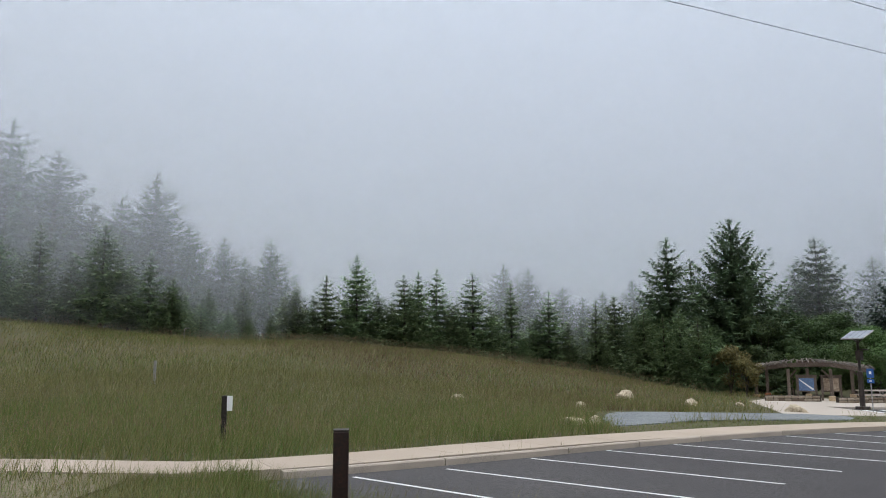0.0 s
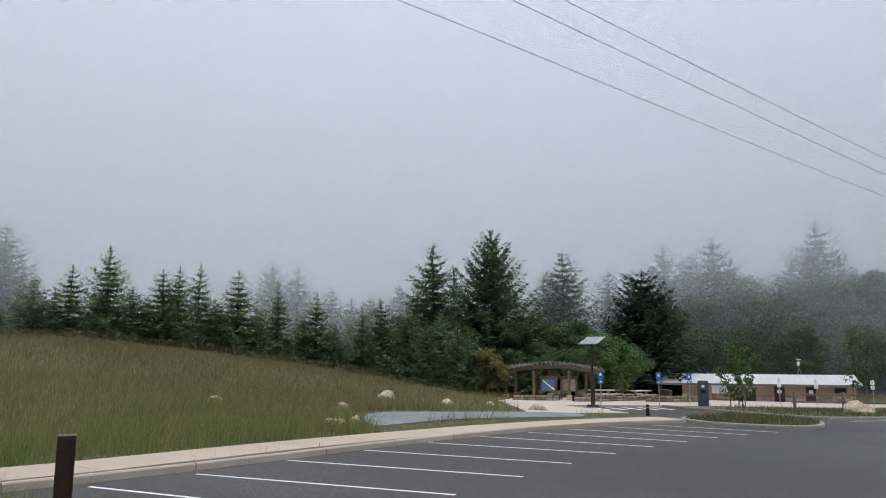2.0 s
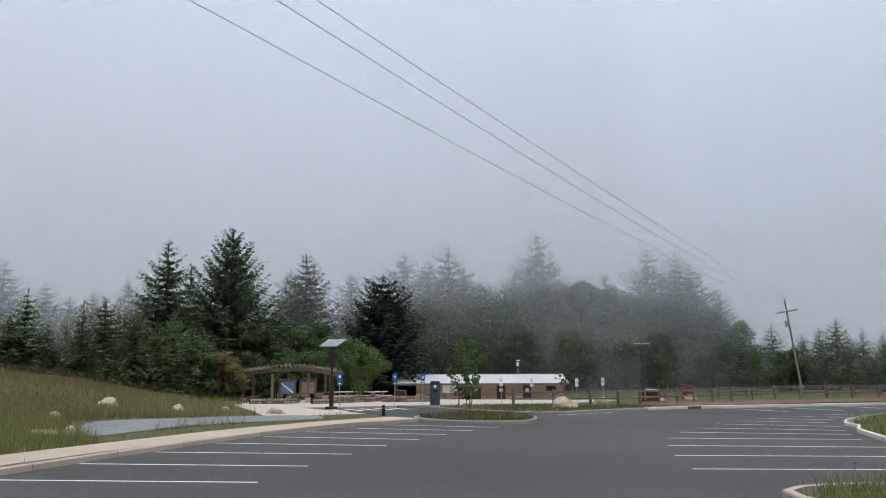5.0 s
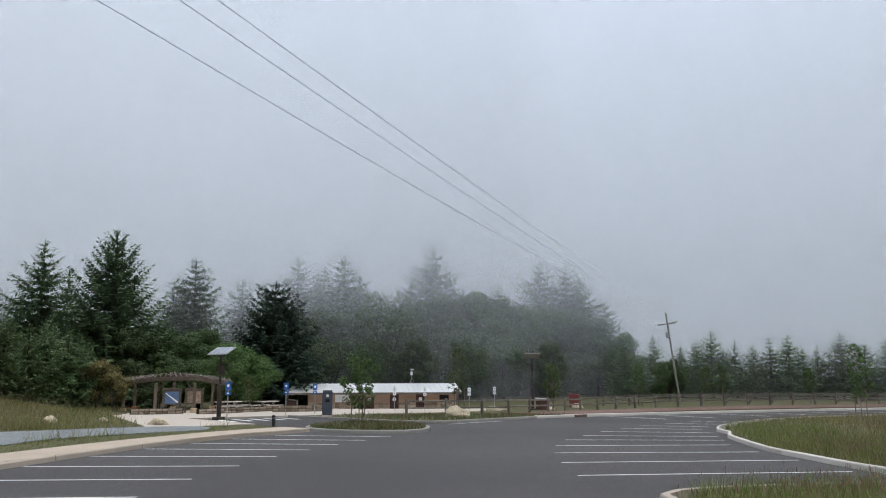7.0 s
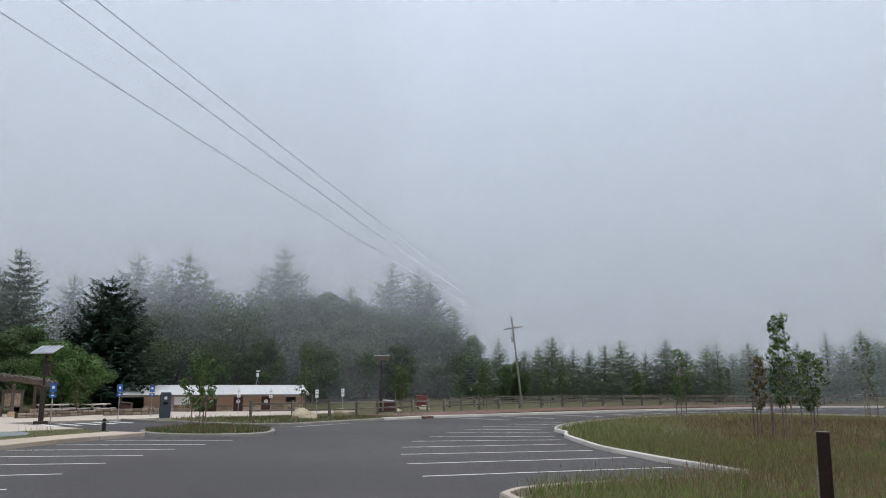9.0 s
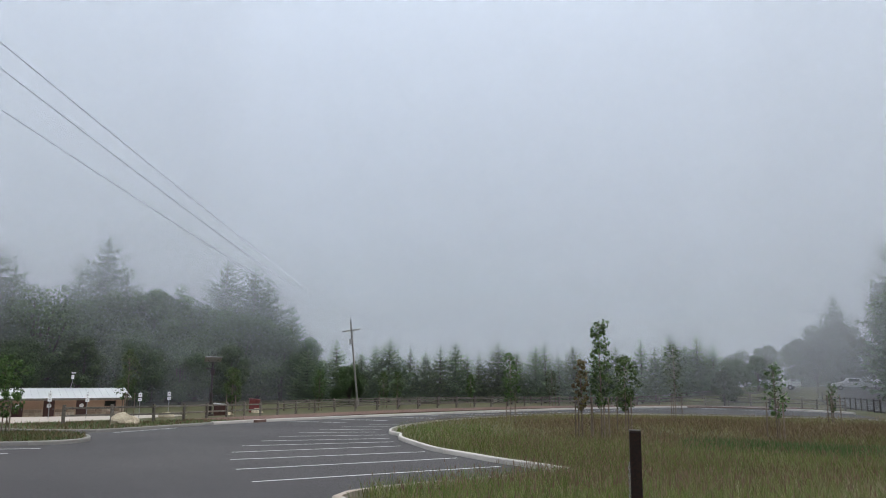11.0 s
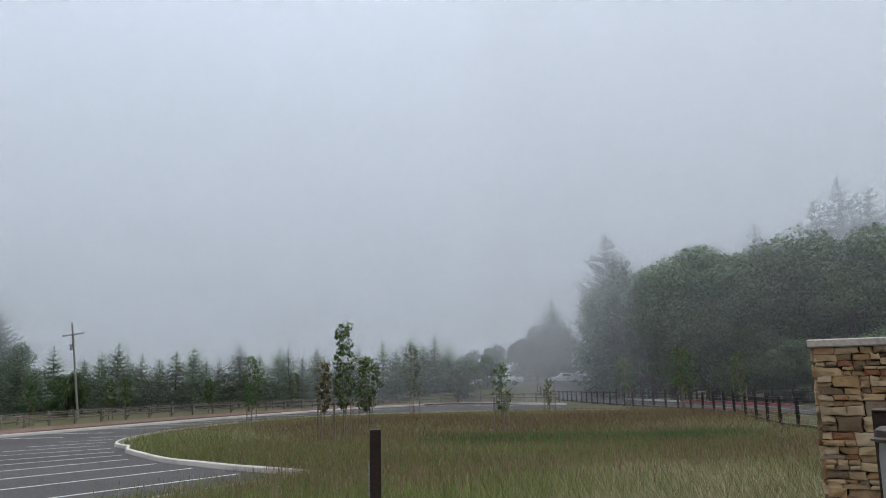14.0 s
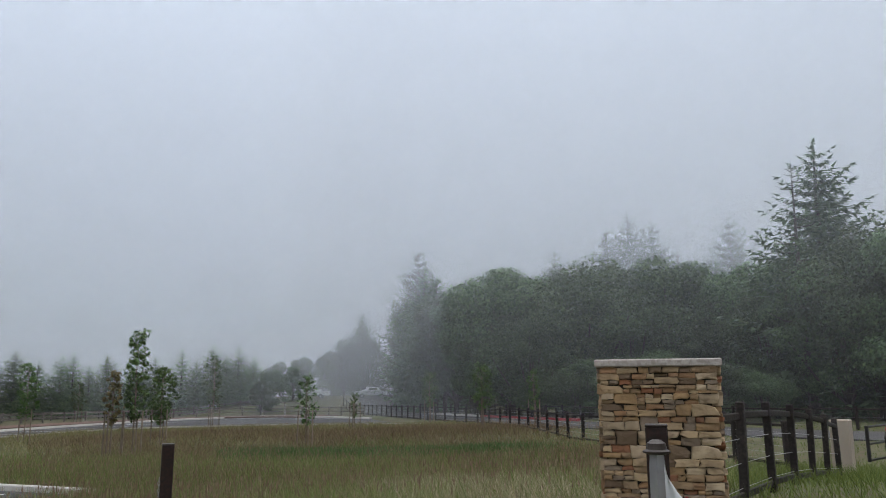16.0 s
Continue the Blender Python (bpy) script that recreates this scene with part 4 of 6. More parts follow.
steel_post(-0.775, 5.35, 1.668, 0.108, 0.3, spin=8)
post, h = steel_post(7.42, 0.95, 1.672, 0.106, 0.0, "dark steel post with a chain hanging down its side", -80)
bm = bmesh.new()
for i in range(22):
    ring = [(-0.062 + 0.010 * math.cos(a) * (i % 2), -0.03 + 0.010 * math.cos(a) * (1 - i % 2), h - 0.30 - i * 0.032 + 0.020 * math.sin(a)) for a in [q * math.tau / 8 for q in range(9)]]
    tube_bm(ring, [0.004] * 9, 5, bm)
chain = part("chain", bm, GALV, post, "pale galvanised chain")
chain["kind"] = "stuff"
steel_post(3.45, -1.82, 1.985, 0.105, 0.0, "dark steel post in front of the stone pillar", -118)

# capped stanchion with a furled white banner, before the pillar
sx, sy = 2.95 * math.sin(math.radians(117.75)), 2.95 * math.cos(math.radians(117.75))
sb = spot(sx, sy)[2]
st = thing("banner_stanchion", "grey stanchion with domed cap and folded white banner", "stanchion", (sx, sy, sb - 0.1), -118)
top = 1.985 - sb + 0.1
part("pole", tube_bm([(0, 0, 0), (0, 0, top - 0.10), (0, 0, top - 0.02)], [0.036, 0.029, 0.022], 4), GALV, st)
part("dome_cap", tube_bm([(0, 0, top - 0.052), (0, 0, top - 0.046), (0, 0, top - 0.040), (0, 0, top - 0.034), (0, 0, top - 0.012), (0, 0, top)], [0.034, 0.050, 0.050, 0.038, 0.034, 0.016], 20), BRONZE, st)
bm = bmesh.new()
rows = []
for i in range(12):
    f = i / 11
    z = top - 0.13 - f * 0.75
    w = 0.012 + 0.07 * min(f * 9, 1) ** 0.6 + 0.05 * f
    rows.append([bm.verts.new((0.024 + w * g, -0.012 - 0.035 * math.sin(g * 3.1 + f * 2), z + 0.05 * (1 - g) * (f < 0.5) - 0.03 * g)) for g in (0, 0.25, 0.5, 0.75, 1)])
for a, b in zip(rows, rows[1:]):
    for i in range(4):
        bm.faces.new((a[i], a[i + 1], b[i + 1], b[i])).smooth = True
bmesh.ops.solidify(bm, geom=bm.faces[:], thickness=0.004)
banner = part("banner", bm, WHITE, st, "folded white vinyl banner")
bm = bmesh.new()
rows = [[bm.verts.new((0.092 - 0.034 * min(f * 3, 1) + 0.05 * max(f - 0.33, 0) + g * 0.011, -0.058, top - 0.19 - f * 0.22)) for g in (0, 1)] for f in [k / 6 for k in range(7)]]
for a, b in zip(rows, rows[1:]):
    bm.faces.new((a[0], a[1], b[1], b[0]))
bmesh.ops.solidify(bm, geom=bm.faces[:], thickness=0.003)
part("stripe", bm, RED, banner, "dark red border stripe")
part("cord", tube_bm([(-0.16, 0.02, top - 0.47), (-0.09, 0.0, top - 0.455), (0.0, -0.04, top - 0.452)], [0.004] * 3, 6), WHITE, st, "thin white tie cord")

# wooden marker post on the meadow edge
wx, wy = -5.72, 19.7
wz = spot(wx, wy)[2]
mk = thing("marker_post", "weathered wooden post with a small white placard", "post", (wx, wy, wz - 0.2), 14)
part("post", box_bm((0.135, 0.135, 1.42), (0, 0, 0.71), bevel=0.012), DARKPOST, mk)
part("placard", box_bm((0.14, 0.012, 0.38), (0.135, -0.05, 1.22), bevel=0.003), WHITE, mk, "plain white placard")

# ---- fences ----
def along(line, step):
    """Points an even step apart along a line, each with the way it runs."""
    p = [Vector(q) for q in line]
    out, need = [], 0.0
    for a, b in zip(p, p[1:]):
        L = (b - a).length
        d = (b - a) / L
        while need <= L:
            out.append((a + d * need, math.degrees(math.atan2(d.y, d.x))))
            need += step
        need -= L
    return out


def fence(name, label, line, step, post, rails, material, rail_size=(0.05, 0.11), wires=0, lift=0.0, group=""):
    """Posts on the ground with rails between; rails lists their heights."""
    top = thing(name, label, "fence", group=group)
    pts = along(line, step)
    made = None
    for p, a in pts:
        z = spot(p.x, p.y)[2]
        m = pose(p.x, p.y, z - 0.15 + lift, prng.uniform(-1, 1), prng.uniform(-1.5, 1.5), a)
        if made is None:
            made = part("post", box_bm((post[0], post[0], post[1] + 0.15), (0, 0, (post[1] + 0.15) / 2), bevel=0.012), material, top)
            made.matrix_basis = m
        else:
            o = child("post", made.data, top)
            o.matrix_basis = m
    for (p, a), (q, b) in zip(pts, pts[1:]):
        zp, zq = spot(p.x, p.y)[2] + lift, spot(q.x, q.y)[2] + lift
        L = (q - p).length
        tilt = math.degrees(math.atan2(zq - zp, L))
        for h in rails:
            hh = prng.uniform(-0.02, 0.02)
            o = part("rail", box_bm((L - 0.02, *rail_size), bevel=0.01), material, top)
            o.matrix_basis = pose((p.x + q.x) / 2, (p.y + q.y) / 2, (zp + zq) / 2 + h + hh, 0, -tilt, math.degrees(math.atan2(q.y - p.y, q.x - p.x)))
        if wires:
            bm = bmesh.new()
            for k in range(wires):
                h = 0.2 + k * (rails[0] - 0.2) / wires
                tube_bm([(p.x, p.y, zp + h), (q.x, q.y, zq + h)], [0.004, 0.004], 4, bm)
            o = part("wire", bm, GALV, top)
            o["kind"] = "stuff"
    return top


fence("rail_fence", "grey split-rail fence along the far kerb", bend([(32.2, 35.4), (38, 33.8), (45, 34.6), (53.6, 35.9), (62, 35.4), (70, 32.6), (79, 28.5), (89, 23.5), (97, 17), (101, 9), (101, 0), (94, -6.2), (84, -10.6)], 1.5), 2.8, (0.15, 1.1), (0.92, 0.5), GREYWOOD)
fence("rail_fence", "distant grey rail fence behind the pines' edge", bend([(66, 43), (80, 36), (94, 28.5), (104, 18), (107.5, 6), (105, -6)], 2), 3.0, (0.14, 1.1), (0.95, 0.5), GREYWOOD, (0.04, 0.09))
fence("post_fence", "dark timber post and rail fence beside the gate", [(7.16, -4.28), (13.78, -11.32)], 1.604, (0.10, 1.2), (1.05, 0.12), DARKPOST, (0.04, 0.085), 3)
fence("post_fence", "dark timber post fence along the entrance road", bend([(18.5, -13.6), (26, -13.4), (33, -13.5), (42, -14.6), (52, -15.0), (66, -13.2), (84, -11.6), (110, -9)], 1.5), 2.3, (0.13, 1.25), (1.12, 0.12), DARKPOST, (0.045, 0.08), 5)
fence("post_fence", "dark timber post fence across the road", bend([(22, -34.5), (34, -29), (49, -25), (63, -22.2), (81, -19.8), (101, -18), (125, -15)], 2), 2.6, (0.13, 1.2), (1.05,), DARKPOST, (0.045, 0.08), 2)
part("end_post", box_bm((0.42, 0.42, 1.36), (0, 0, 0.6), bevel=0.02), CONCRETE)
ep = bpy.data.objects["end_post"]
ep.matrix_basis = pose(*spot(15.55, -12.9), 0, 0, 40)
tagged(ep, "pale square concrete post at the fence's end", "post")
gate = thing("metal_gate", "black tubular metal gate by the road", "gate", spot(15.9, -13.9), -60)
for a, b in (((0, 0, 0.3), (0, 0, 1.15)), ((3.6, 0, 0.3), (3.6, 0, 1.15))):
    part("gate_upright", tube_bm([a, b], [0.045, 0.045], 8), BLACKMETAL, gate)
for z in (0.34, 0.72, 1.12):
    part("gate_bar", tube_bm([(0, 0, z), (3.6, 0, z)], [0.028, 0.028], 8), BLACKMETAL, gate)
part("gate_leg", tube_bm([(0.9, -0.1, -0.2), (0.9, -0.1, 0.85), (0.98, -0.1, 0.95), (1.2, -0.1, 0.97)], [0.02] * 4, 8), BLACKMETAL, gate)
part("lock_box", box_bm((0.26, 0.12, 0.11), (1.25, -0.1, 1.02), bevel=0.02), RED, gate, "red lock cover")

mulch = ribbon(bend([(41, 31.6), (48, 32), (58, 30.2), (70, 26.2), (82, 20.8), (92, 14.5), (97.5, 7), (97.8, 0), (91, -5)], 2), 5.6, 0.16, 0.3, "ground_mulch", MULCH, lambda x, y: free(x, y))
tagged(mulch, "strip of reddish bark mulch along the rail fence", "mulch", kind="structure")

red_kerb = ribbon([(72, -19.6), (66, -20.4), (60, -21.4), (55, -22.6)], 0.3, 0.3, 0.4, "kerb_red", RED, free)
tagged(red_kerb, "red painted kerb along the road's far edge", "kerb", kind="structure")
white_kerb = ribbon([(88, -17.6), (80, -18.5), (73, -19.5)], 0.3, 0.3, 0.4, "kerb_white", KERBWHITE, free)
tagged(white_kerb, "white painted kerb along the road's far edge", "kerb", kind="structure")

# ---- planted island and bed ----
ISLE = bend([(20.0, 28.5), (20.0, 26.6), (21.2, 24.9), (22.6, 24.3), (24.2, 25.0), (25.9, 27.2), (26.1, 30), (25.2, 31.4), (22.5, 30.8), (20.6, 29.6), (20.0, 28.5)], 0.5)
kerbs("kerb_isle", ISLE[::-1], "grey concrete kerb round the planted isle", 2.2, side=-1, material=KERBGREY)
isle_soil = flat([(23 + (x - 23) * 0.95, 28 + (y - 28) * 0.95) for x, y in ISLE[:-1]], lambda x, y: grade(x, y) + 0.13, 0.2, EARTH, "ground_isle")
tagged(isle_soil, "low planted isle with scrubby green cover", "planting bed", kind="structure")


# ---- boulders ----
def boulder(x, y, size, seed, label="pale tan sandstone boulder lying in the grass"):
    bm = bmesh.new()
    bmesh.ops.create_icosphere(bm, subdivisions=3, radius=0.88)
    off = Vector((seed * 3.1, seed * 1.7, 0))
    for v in bm.verts:
        n3 = noise.noise(v.co * 0.9 + off) * 0.45 + noise.noise(v.co * 2.3 + off) * 0.16
        v.co *= 1 + n3
        v.co = Vector((v.co.x * size[0] / 2, v.co.y * size[1] / 2, max(v.co.z, -0.6) * size[2] / 1.6))
    ob = part("boulder", bm, STONE)
    ob.matrix_basis = pose(*spot(x, y, size[2] * 0.10), 0, 0, seed * 47)
    return tagged(ob, label, "boulder", "boulders")


for i, (x, y, s) in enumerate([(9.36, 39.8, (1.5, 0.9, 0.75)), (6.15, 34.3, (0.9, 0.6, 0.4)), (4.49, 26.8, (1.25, 0.7, 0.45)), (5.23, 26.95, (0.5, 0.4, 0.5)), (12.6, 38.9, (1.1, 0.7, 0.5)), (16.55, 36.0, (1.5, 0.9, 0.85)), (34.2, 32.9, (1.6, 1.0, 0.95)),
                               (0.6, 34, (0.7, 0.4, 0.3)), (15.5, 40.2, (0.7, 0.5, 0.35)), (47.5, 41.5, (1.4, 0.9, 0.6)), (56, 42.5, (1.6, 1.0, 0.5)), (61.5, 43.0, (2.2, 1.1, 0.6)), (27.9, 31.2, (0.5, 0.35, 0.3))]):
    boulder(x, y, s, i + 1)


# ---- staked saplings ----
def sapling(x, y, height, spread, leaves, seed, foliage=SAPLEAF, stakes=3, start=0.3, label="young staked tree with fresh green leaves", leaf=0.075):
    r = np.random.default_rng(seed)
    tree = thing("sapling", label, "sapling", spot(x, y), 0, "staked saplings")
    bend_x = r.uniform(-0.12, 0.12)
    bm = tube_bm([(0, 0, -0.3), (bend_x * 0.5, 0, height * 0.5), (bend_x, 0.05, height * 0.95)], [0.035, 0.024, 0.006], 6)
    clumps = []
    count = int(14 + height * 6)
    for k in range(count):
        f = start + (0.99 - start) * (k + r.random()) / count
        a = k * 2.4 + r.uniform(-0.6, 0.6)
        reach = spread * (math.sin(math.pi * (0.12 + 0.8 * (f - start) / (1 - start))) ** 0.8) * r.uniform(0.25, 0.8)
        c = (bend_x * f + math.cos(a) * reach, math.sin(a) * reach, height * f + 0.2 * reach)
        tube_bm([(bend_x * f, 0, height * f - 0.18), c], [0.010, 0.004], 4, bm)
        clumps.append(c)
    part("trunk", bm, STAKE, tree)
    child("crown", soup("crown", leaf_cloud(r, np.array(clumps), r.uniform(0.14, 0.34, len(clumps)) * spread, leaves, leaf), foliage), tree)
    for k in range(stakes):
        a = k * math.tau / max(stakes, 1) + seed
        sx2, sy2 = 0.42 * math.cos(a), 0.42 * math.sin(a)
        part("stake", tube_bm([(sx2, sy2, -0.3), (sx2 * 0.95, sy2 * 0.95, 1.75)], [0.032, 0.03], 6), STAKE, tree)
        part("tie", tube_bm([(sx2, sy2, 1.55), (0, 0, 1.5)], [0.014, 0.014], 5), BLACKMETAL, tree, "black rubber tie")
    return tree


SAPLINGS = [(44.9, 13.1, 4.2, 0.75, 900, 1), (30.66, 5.2, 4.75, 0.62, 1100, 2), (38.2, 5.3, 3.6, 0.85, 1300, 4), (53.3, 4.1, 5.0, 0.8, 420, 5), (37.25, -1.43, 3.4, 0.6, 420, 6), (51, -5.1, 2.4, 0.4, 160, 7),
            (58.5, -11.7, 4.0, 0.9, 700, 8), (46.5, -12.7, 4.0, 0.9, 1000, 9), (44.95, -15.6, 3.6, 0.5, 420, 10), (24.57, 30.55, 3.7, 1.05, 1700, 11), (36.2, 34.7, 4.4, 0.8, 900, 12), (49.3, 36.9, 3.7, 0.85, 1500, 13),
            (65.78, 38.87, 4.0, 0.8, 900, 14), (72.64, 35.15, 3.8, 0.8, 800, 15), (73.73, 34.0, 3.8, 0.7, 800, 16), (83, 29, 3.6, 0.7, 1100, 17), (87.5, 20.5, 4.1, 1.0, 1200, 18), (23.6, 51.5, 3.2, 0.6, 900, 19), (29.5, 49.5, 2.8, 0.8, 700, 20)]
for x, y, h, w, nleaf, seed in SAPLINGS:
    sapling(x, y, h, w * 1.1, int(nleaf * 1.1), seed, stakes=0 if seed in (19, 20, 17) else 2 if seed in (14, 15, 16, 1, 9) else 3)
sapling(30.3, 5.9, 3.2, 0.45, 500, 3, RUSTLEAF, 3, 0.4, "young staked tree with russet leaves")

# ---- utility pole and its wires ----
UP = spot(83.6, 43.9)
pole = thing("utility_pole", "leaning weathered wooden utility pole with crossarm", "utility pole", UP)
pole.matrix_basis = pose(*UP, 0, -6.4, -62) @ Matrix.Diagonal((0.9, 0.9, 0.91, 1))
part("mast", tube_bm([(0, 0, -1), (0, 0, 6), (0, 0, 11.6)], [0.145, 0.125, 0.10], 10), POLEWOOD, pole)
part("crossarm", box_bm((2.5, 0.12, 0.16), (0, -0.15, 10.1), (0, -3, 0), bevel=0.01), POLEWOOD, pole)
for k in (-1.25, -0.5, 0.9, 1.25):
    part("insulator", tube_bm([(k, -0.15, 10.15), (k, -0.15, 10.38)], [0.045, 0.03], 8), GALV, pole)
part("transformer", tube_bm([(-0.28, -0.1, 8.2), (-0.28, -0.1, 8.25), (-0.28, -0.1, 8.95)], [0.14, 0.16, 0.16], 12), GALV, pole)
for k in (-1, 1):
    part("brace", tube_bm([(k * 0.8, -0.12, 10.05), (0, -0.12, 9.3)], [0.025, 0.025], 6), GALV, pole)
for o, s in ((1.7, 0.55), (0.0, 0.75), (-0.78, 0.6)):
    ax, ay = 6.3 - 0.377 * o, 14.7 + 0.926 * o
    pts = []
    for k in range(60):
        t = -0.75 + 1.65 * k / 59
        pts.append((ax + 86.2 * t + 0.0 * o, ay + 35.1 * t, 10.15 - 0.9 * t - s * 3.4 * max(t, 0) * (1 - max(t, 0)) + 1.2 * min(t, 0) ** 2))
    w = part("power_line", tube_bm(pts, [0.0088] * 60, 5), CABLE)
    tagged(w, "thin dark overhead power line sagging into fog", "power line", "power lines")

# ---- timber shelter with notice boards ----
hx, hy = 24.4, 51.0
HZ = float(grade(hx, hy)) + 0.10
shelter = thing("pergola", "weathered timber pergola shading two notice boards", "pergola", (hx, hy, HZ), -25.6)
KNEES = [(-3.2, -0.5), (-1.15, -1.5), (1.35, -1.5), (3.1, -0.7), (-2.6, 1.9), (0.0, 1.2), (2.7, 1.7)]
for x, y in KNEES:
    part("post", box_bm((0.2, 0.2, 2.05), (x, y, 1.02), bevel=0.015), OLDWOOD, shelter)
    part("stone_footing", box_bm((0.42, 0.42, 0.34), (x, y, 0.17), bevel=0.03), LEDGE, shelter)


def beam(owner, a, b, size, material=OLDWOOD, name="beam"):
    a, b = Vector(a), Vector(b)
    d = b - a
    turn = d.to_track_quat("X", "Z").to_matrix().to_4x4()
    bm = box_bm((d.length, *size), bevel=0.012)
    bm.transform(Matrix.Translation((a + b) / 2) @ turn)
    return part(name, bm, material, owner)


FRONT = [(-3.65, -0.3, 1.95), (-1.15, -1.5, 2.3), (1.35, -1.5, 2.34), (3.8, -0.45, 1.9)]
BACK = [(-3.2, 2.1, 2.1), (0.0, 1.2, 2.5), (3.3, 1.95, 2.1)]
for line in (FRONT, BACK):
    for a, b in zip(line, line[1:]):
        beam(shelter, a, b, (0.13, 0.26))
for k in range(23):
    f = k / 22
    i = min(int(f * 3), 2)
    a = Vector(FRONT[i]).lerp(Vector(FRONT[i + 1]), f * 3 - i)
    i = min(int(f * 2), 1)
    b = Vector(BACK[i]).lerp(Vector(BACK[i + 1]), f * 2 - i)
    d = (b - a).normalized() * 0.45
    beam(shelter, a - d + Vector((0, 0, 0.19)), b + d + Vector((0, 0, 0.19)), (0.075, 0.12), GREYWOOD, "rafter")
    j = Vector((prng.uniform(-0.35, 0.35), prng.uniform(-0.2, 0.2), prng.uniform(0.26, 0.34)))
    beam(shelter, a - d * 0.8 + j, a.lerp(b, prng.uniform(0.35, 0.8)) - j * 0.6 + Vector((0, 0, 0.5)), (0.05, 0.05), GREYWOOD, "branch")
for x, y in KNEES[:4]:
    s = -1 if x > 0 else 1
    beam(shelter, (x, y, 1.45), (x + s * 0.5, y - 0.1, 2.0), (0.09, 0.09), name="knee_brace")


def board(x, y, face, label, turn):
    b = thing("notice_board", label, "notice board", (0, 0, 0))
    b.matrix_basis = shelter.matrix_basis @ pose(x, y, 0, 0, 0, turn)
    for k in (-0.55, 0.55):
        part("leg", box_bm((0.12, 0.12, 1.6), (k, 0, 0.8), bevel=0.01), OLDWOOD, b)
    part("backing", box_bm((1.0, 0.06, 0.95), (0, 0, 1.05), bevel=0.01), OLDWOOD, b)
    part("header", box_bm((1.3, 0.1, 0.14), (0, -0.02, 1.6), bevel=0.01), OLDWOOD, b)
    sheet = part("sheet", box_bm((0.9, 0.012, 0.8), (0, -0.04, 1.05)), face, b)
    return b, sheet


b1, sh = board(-0.1, -1.15, MAPBLUE, "timber notice board with a blue and white map", -3)
bm = bmesh.new()
vs = [bm.verts.new(p) for p in ((-0.42, -0.052, 1.4), (-0.42, -0.052, 1.33), (0.30, -0.052, 0.72), (0.42, -0.052, 0.70), (0.42, -0.052, 0.78))]
bm.faces.new(vs)
part("map_band", bm, WHITE, sh)
board(1.35, -1.0, PAPER, "timber notice board with a faded brown poster", 4)

# low stone seat walls
WALLSTONE = ramp_mat("wall_stone", [(0.22, 0.18, 0.135), (0.17, 0.135, 0.10), (0.28, 0.235, 0.185), (0.13, 0.10, 0.075)], 0.9, 0.6, 14)


def stone_wall(name, a, b, height, label):
    a, b = Vector((*a, 0)), Vector((*b, 0))
    L = (b - a).length
    z = float(grade(a.x, a.y)) + 0.08
    w = thing(name, label, "wall", (a.x, a.y, z), math.degrees(math.atan2(b.y - a.y, b.x - a.x)))
    part("core", box_bm((L, 0.3, height), (L / 2, 0, height / 2)), MORTAR, w)
    x = 0.0
    while x < L - 0.1:
        lx = min(prng.uniform(0.3, 0.6), L - x)
        for row in range(2):
            h = height / 2
            part("stone", box_bm((lx - 0.02, 0.4, h - 0.02), (x + lx / 2, prng.uniform(-0.02, 0.02), h * (row + 0.5)), bevel=0.03), WALLSTONE, w)
        x += lx
    return w


stone_wall("seat_wall", (20.3, 48.3), (23.4, 47.4), 0.34, "low stone seat wall before the pergola")
stone_wall("seat_wall", (24.0, 46.6), (30.4, 46.9), 0.32, "low dry-laid stone seat wall by the plaza")
stone_wall("seat_wall", (31.5, 49.5), (35, 48), 0.45, "short stone wall beside the picnic place")


def picnic_table(x, y, turn):
    t = thing("picnic_table", "grey concrete picnic table with attached benches", "table", (x, y, float(grade(x, y)) + 0.10), turn, "picnic tables")
    part("tabletop", box_bm((1.8, 0.75, 0.07), (0, 0, 0.74), bevel=0.012), PLAZA, t)
    for s in (-1, 1):
        part("bench", box_bm((1.8, 0.28, 0.06), (0, s * 0.72, 0.45), bevel=0.012), PLAZA, t)
        beam(t, (s * 0.6, -0.75, 0.02), (s * 0.6, 0.2, 0.72), (0.07, 0.07), GALV, "leg")
        beam(t, (s * 0.6, 0.75, 0.02), (s * 0.6, -0.2, 0.72), (0.07, 0.07), GALV, "leg")
    return t


picnic_table(27.3, 48.6, -20)
picnic_table(29.6, 50.6, -10)
picnic_table(33.6, 53.5, 15)


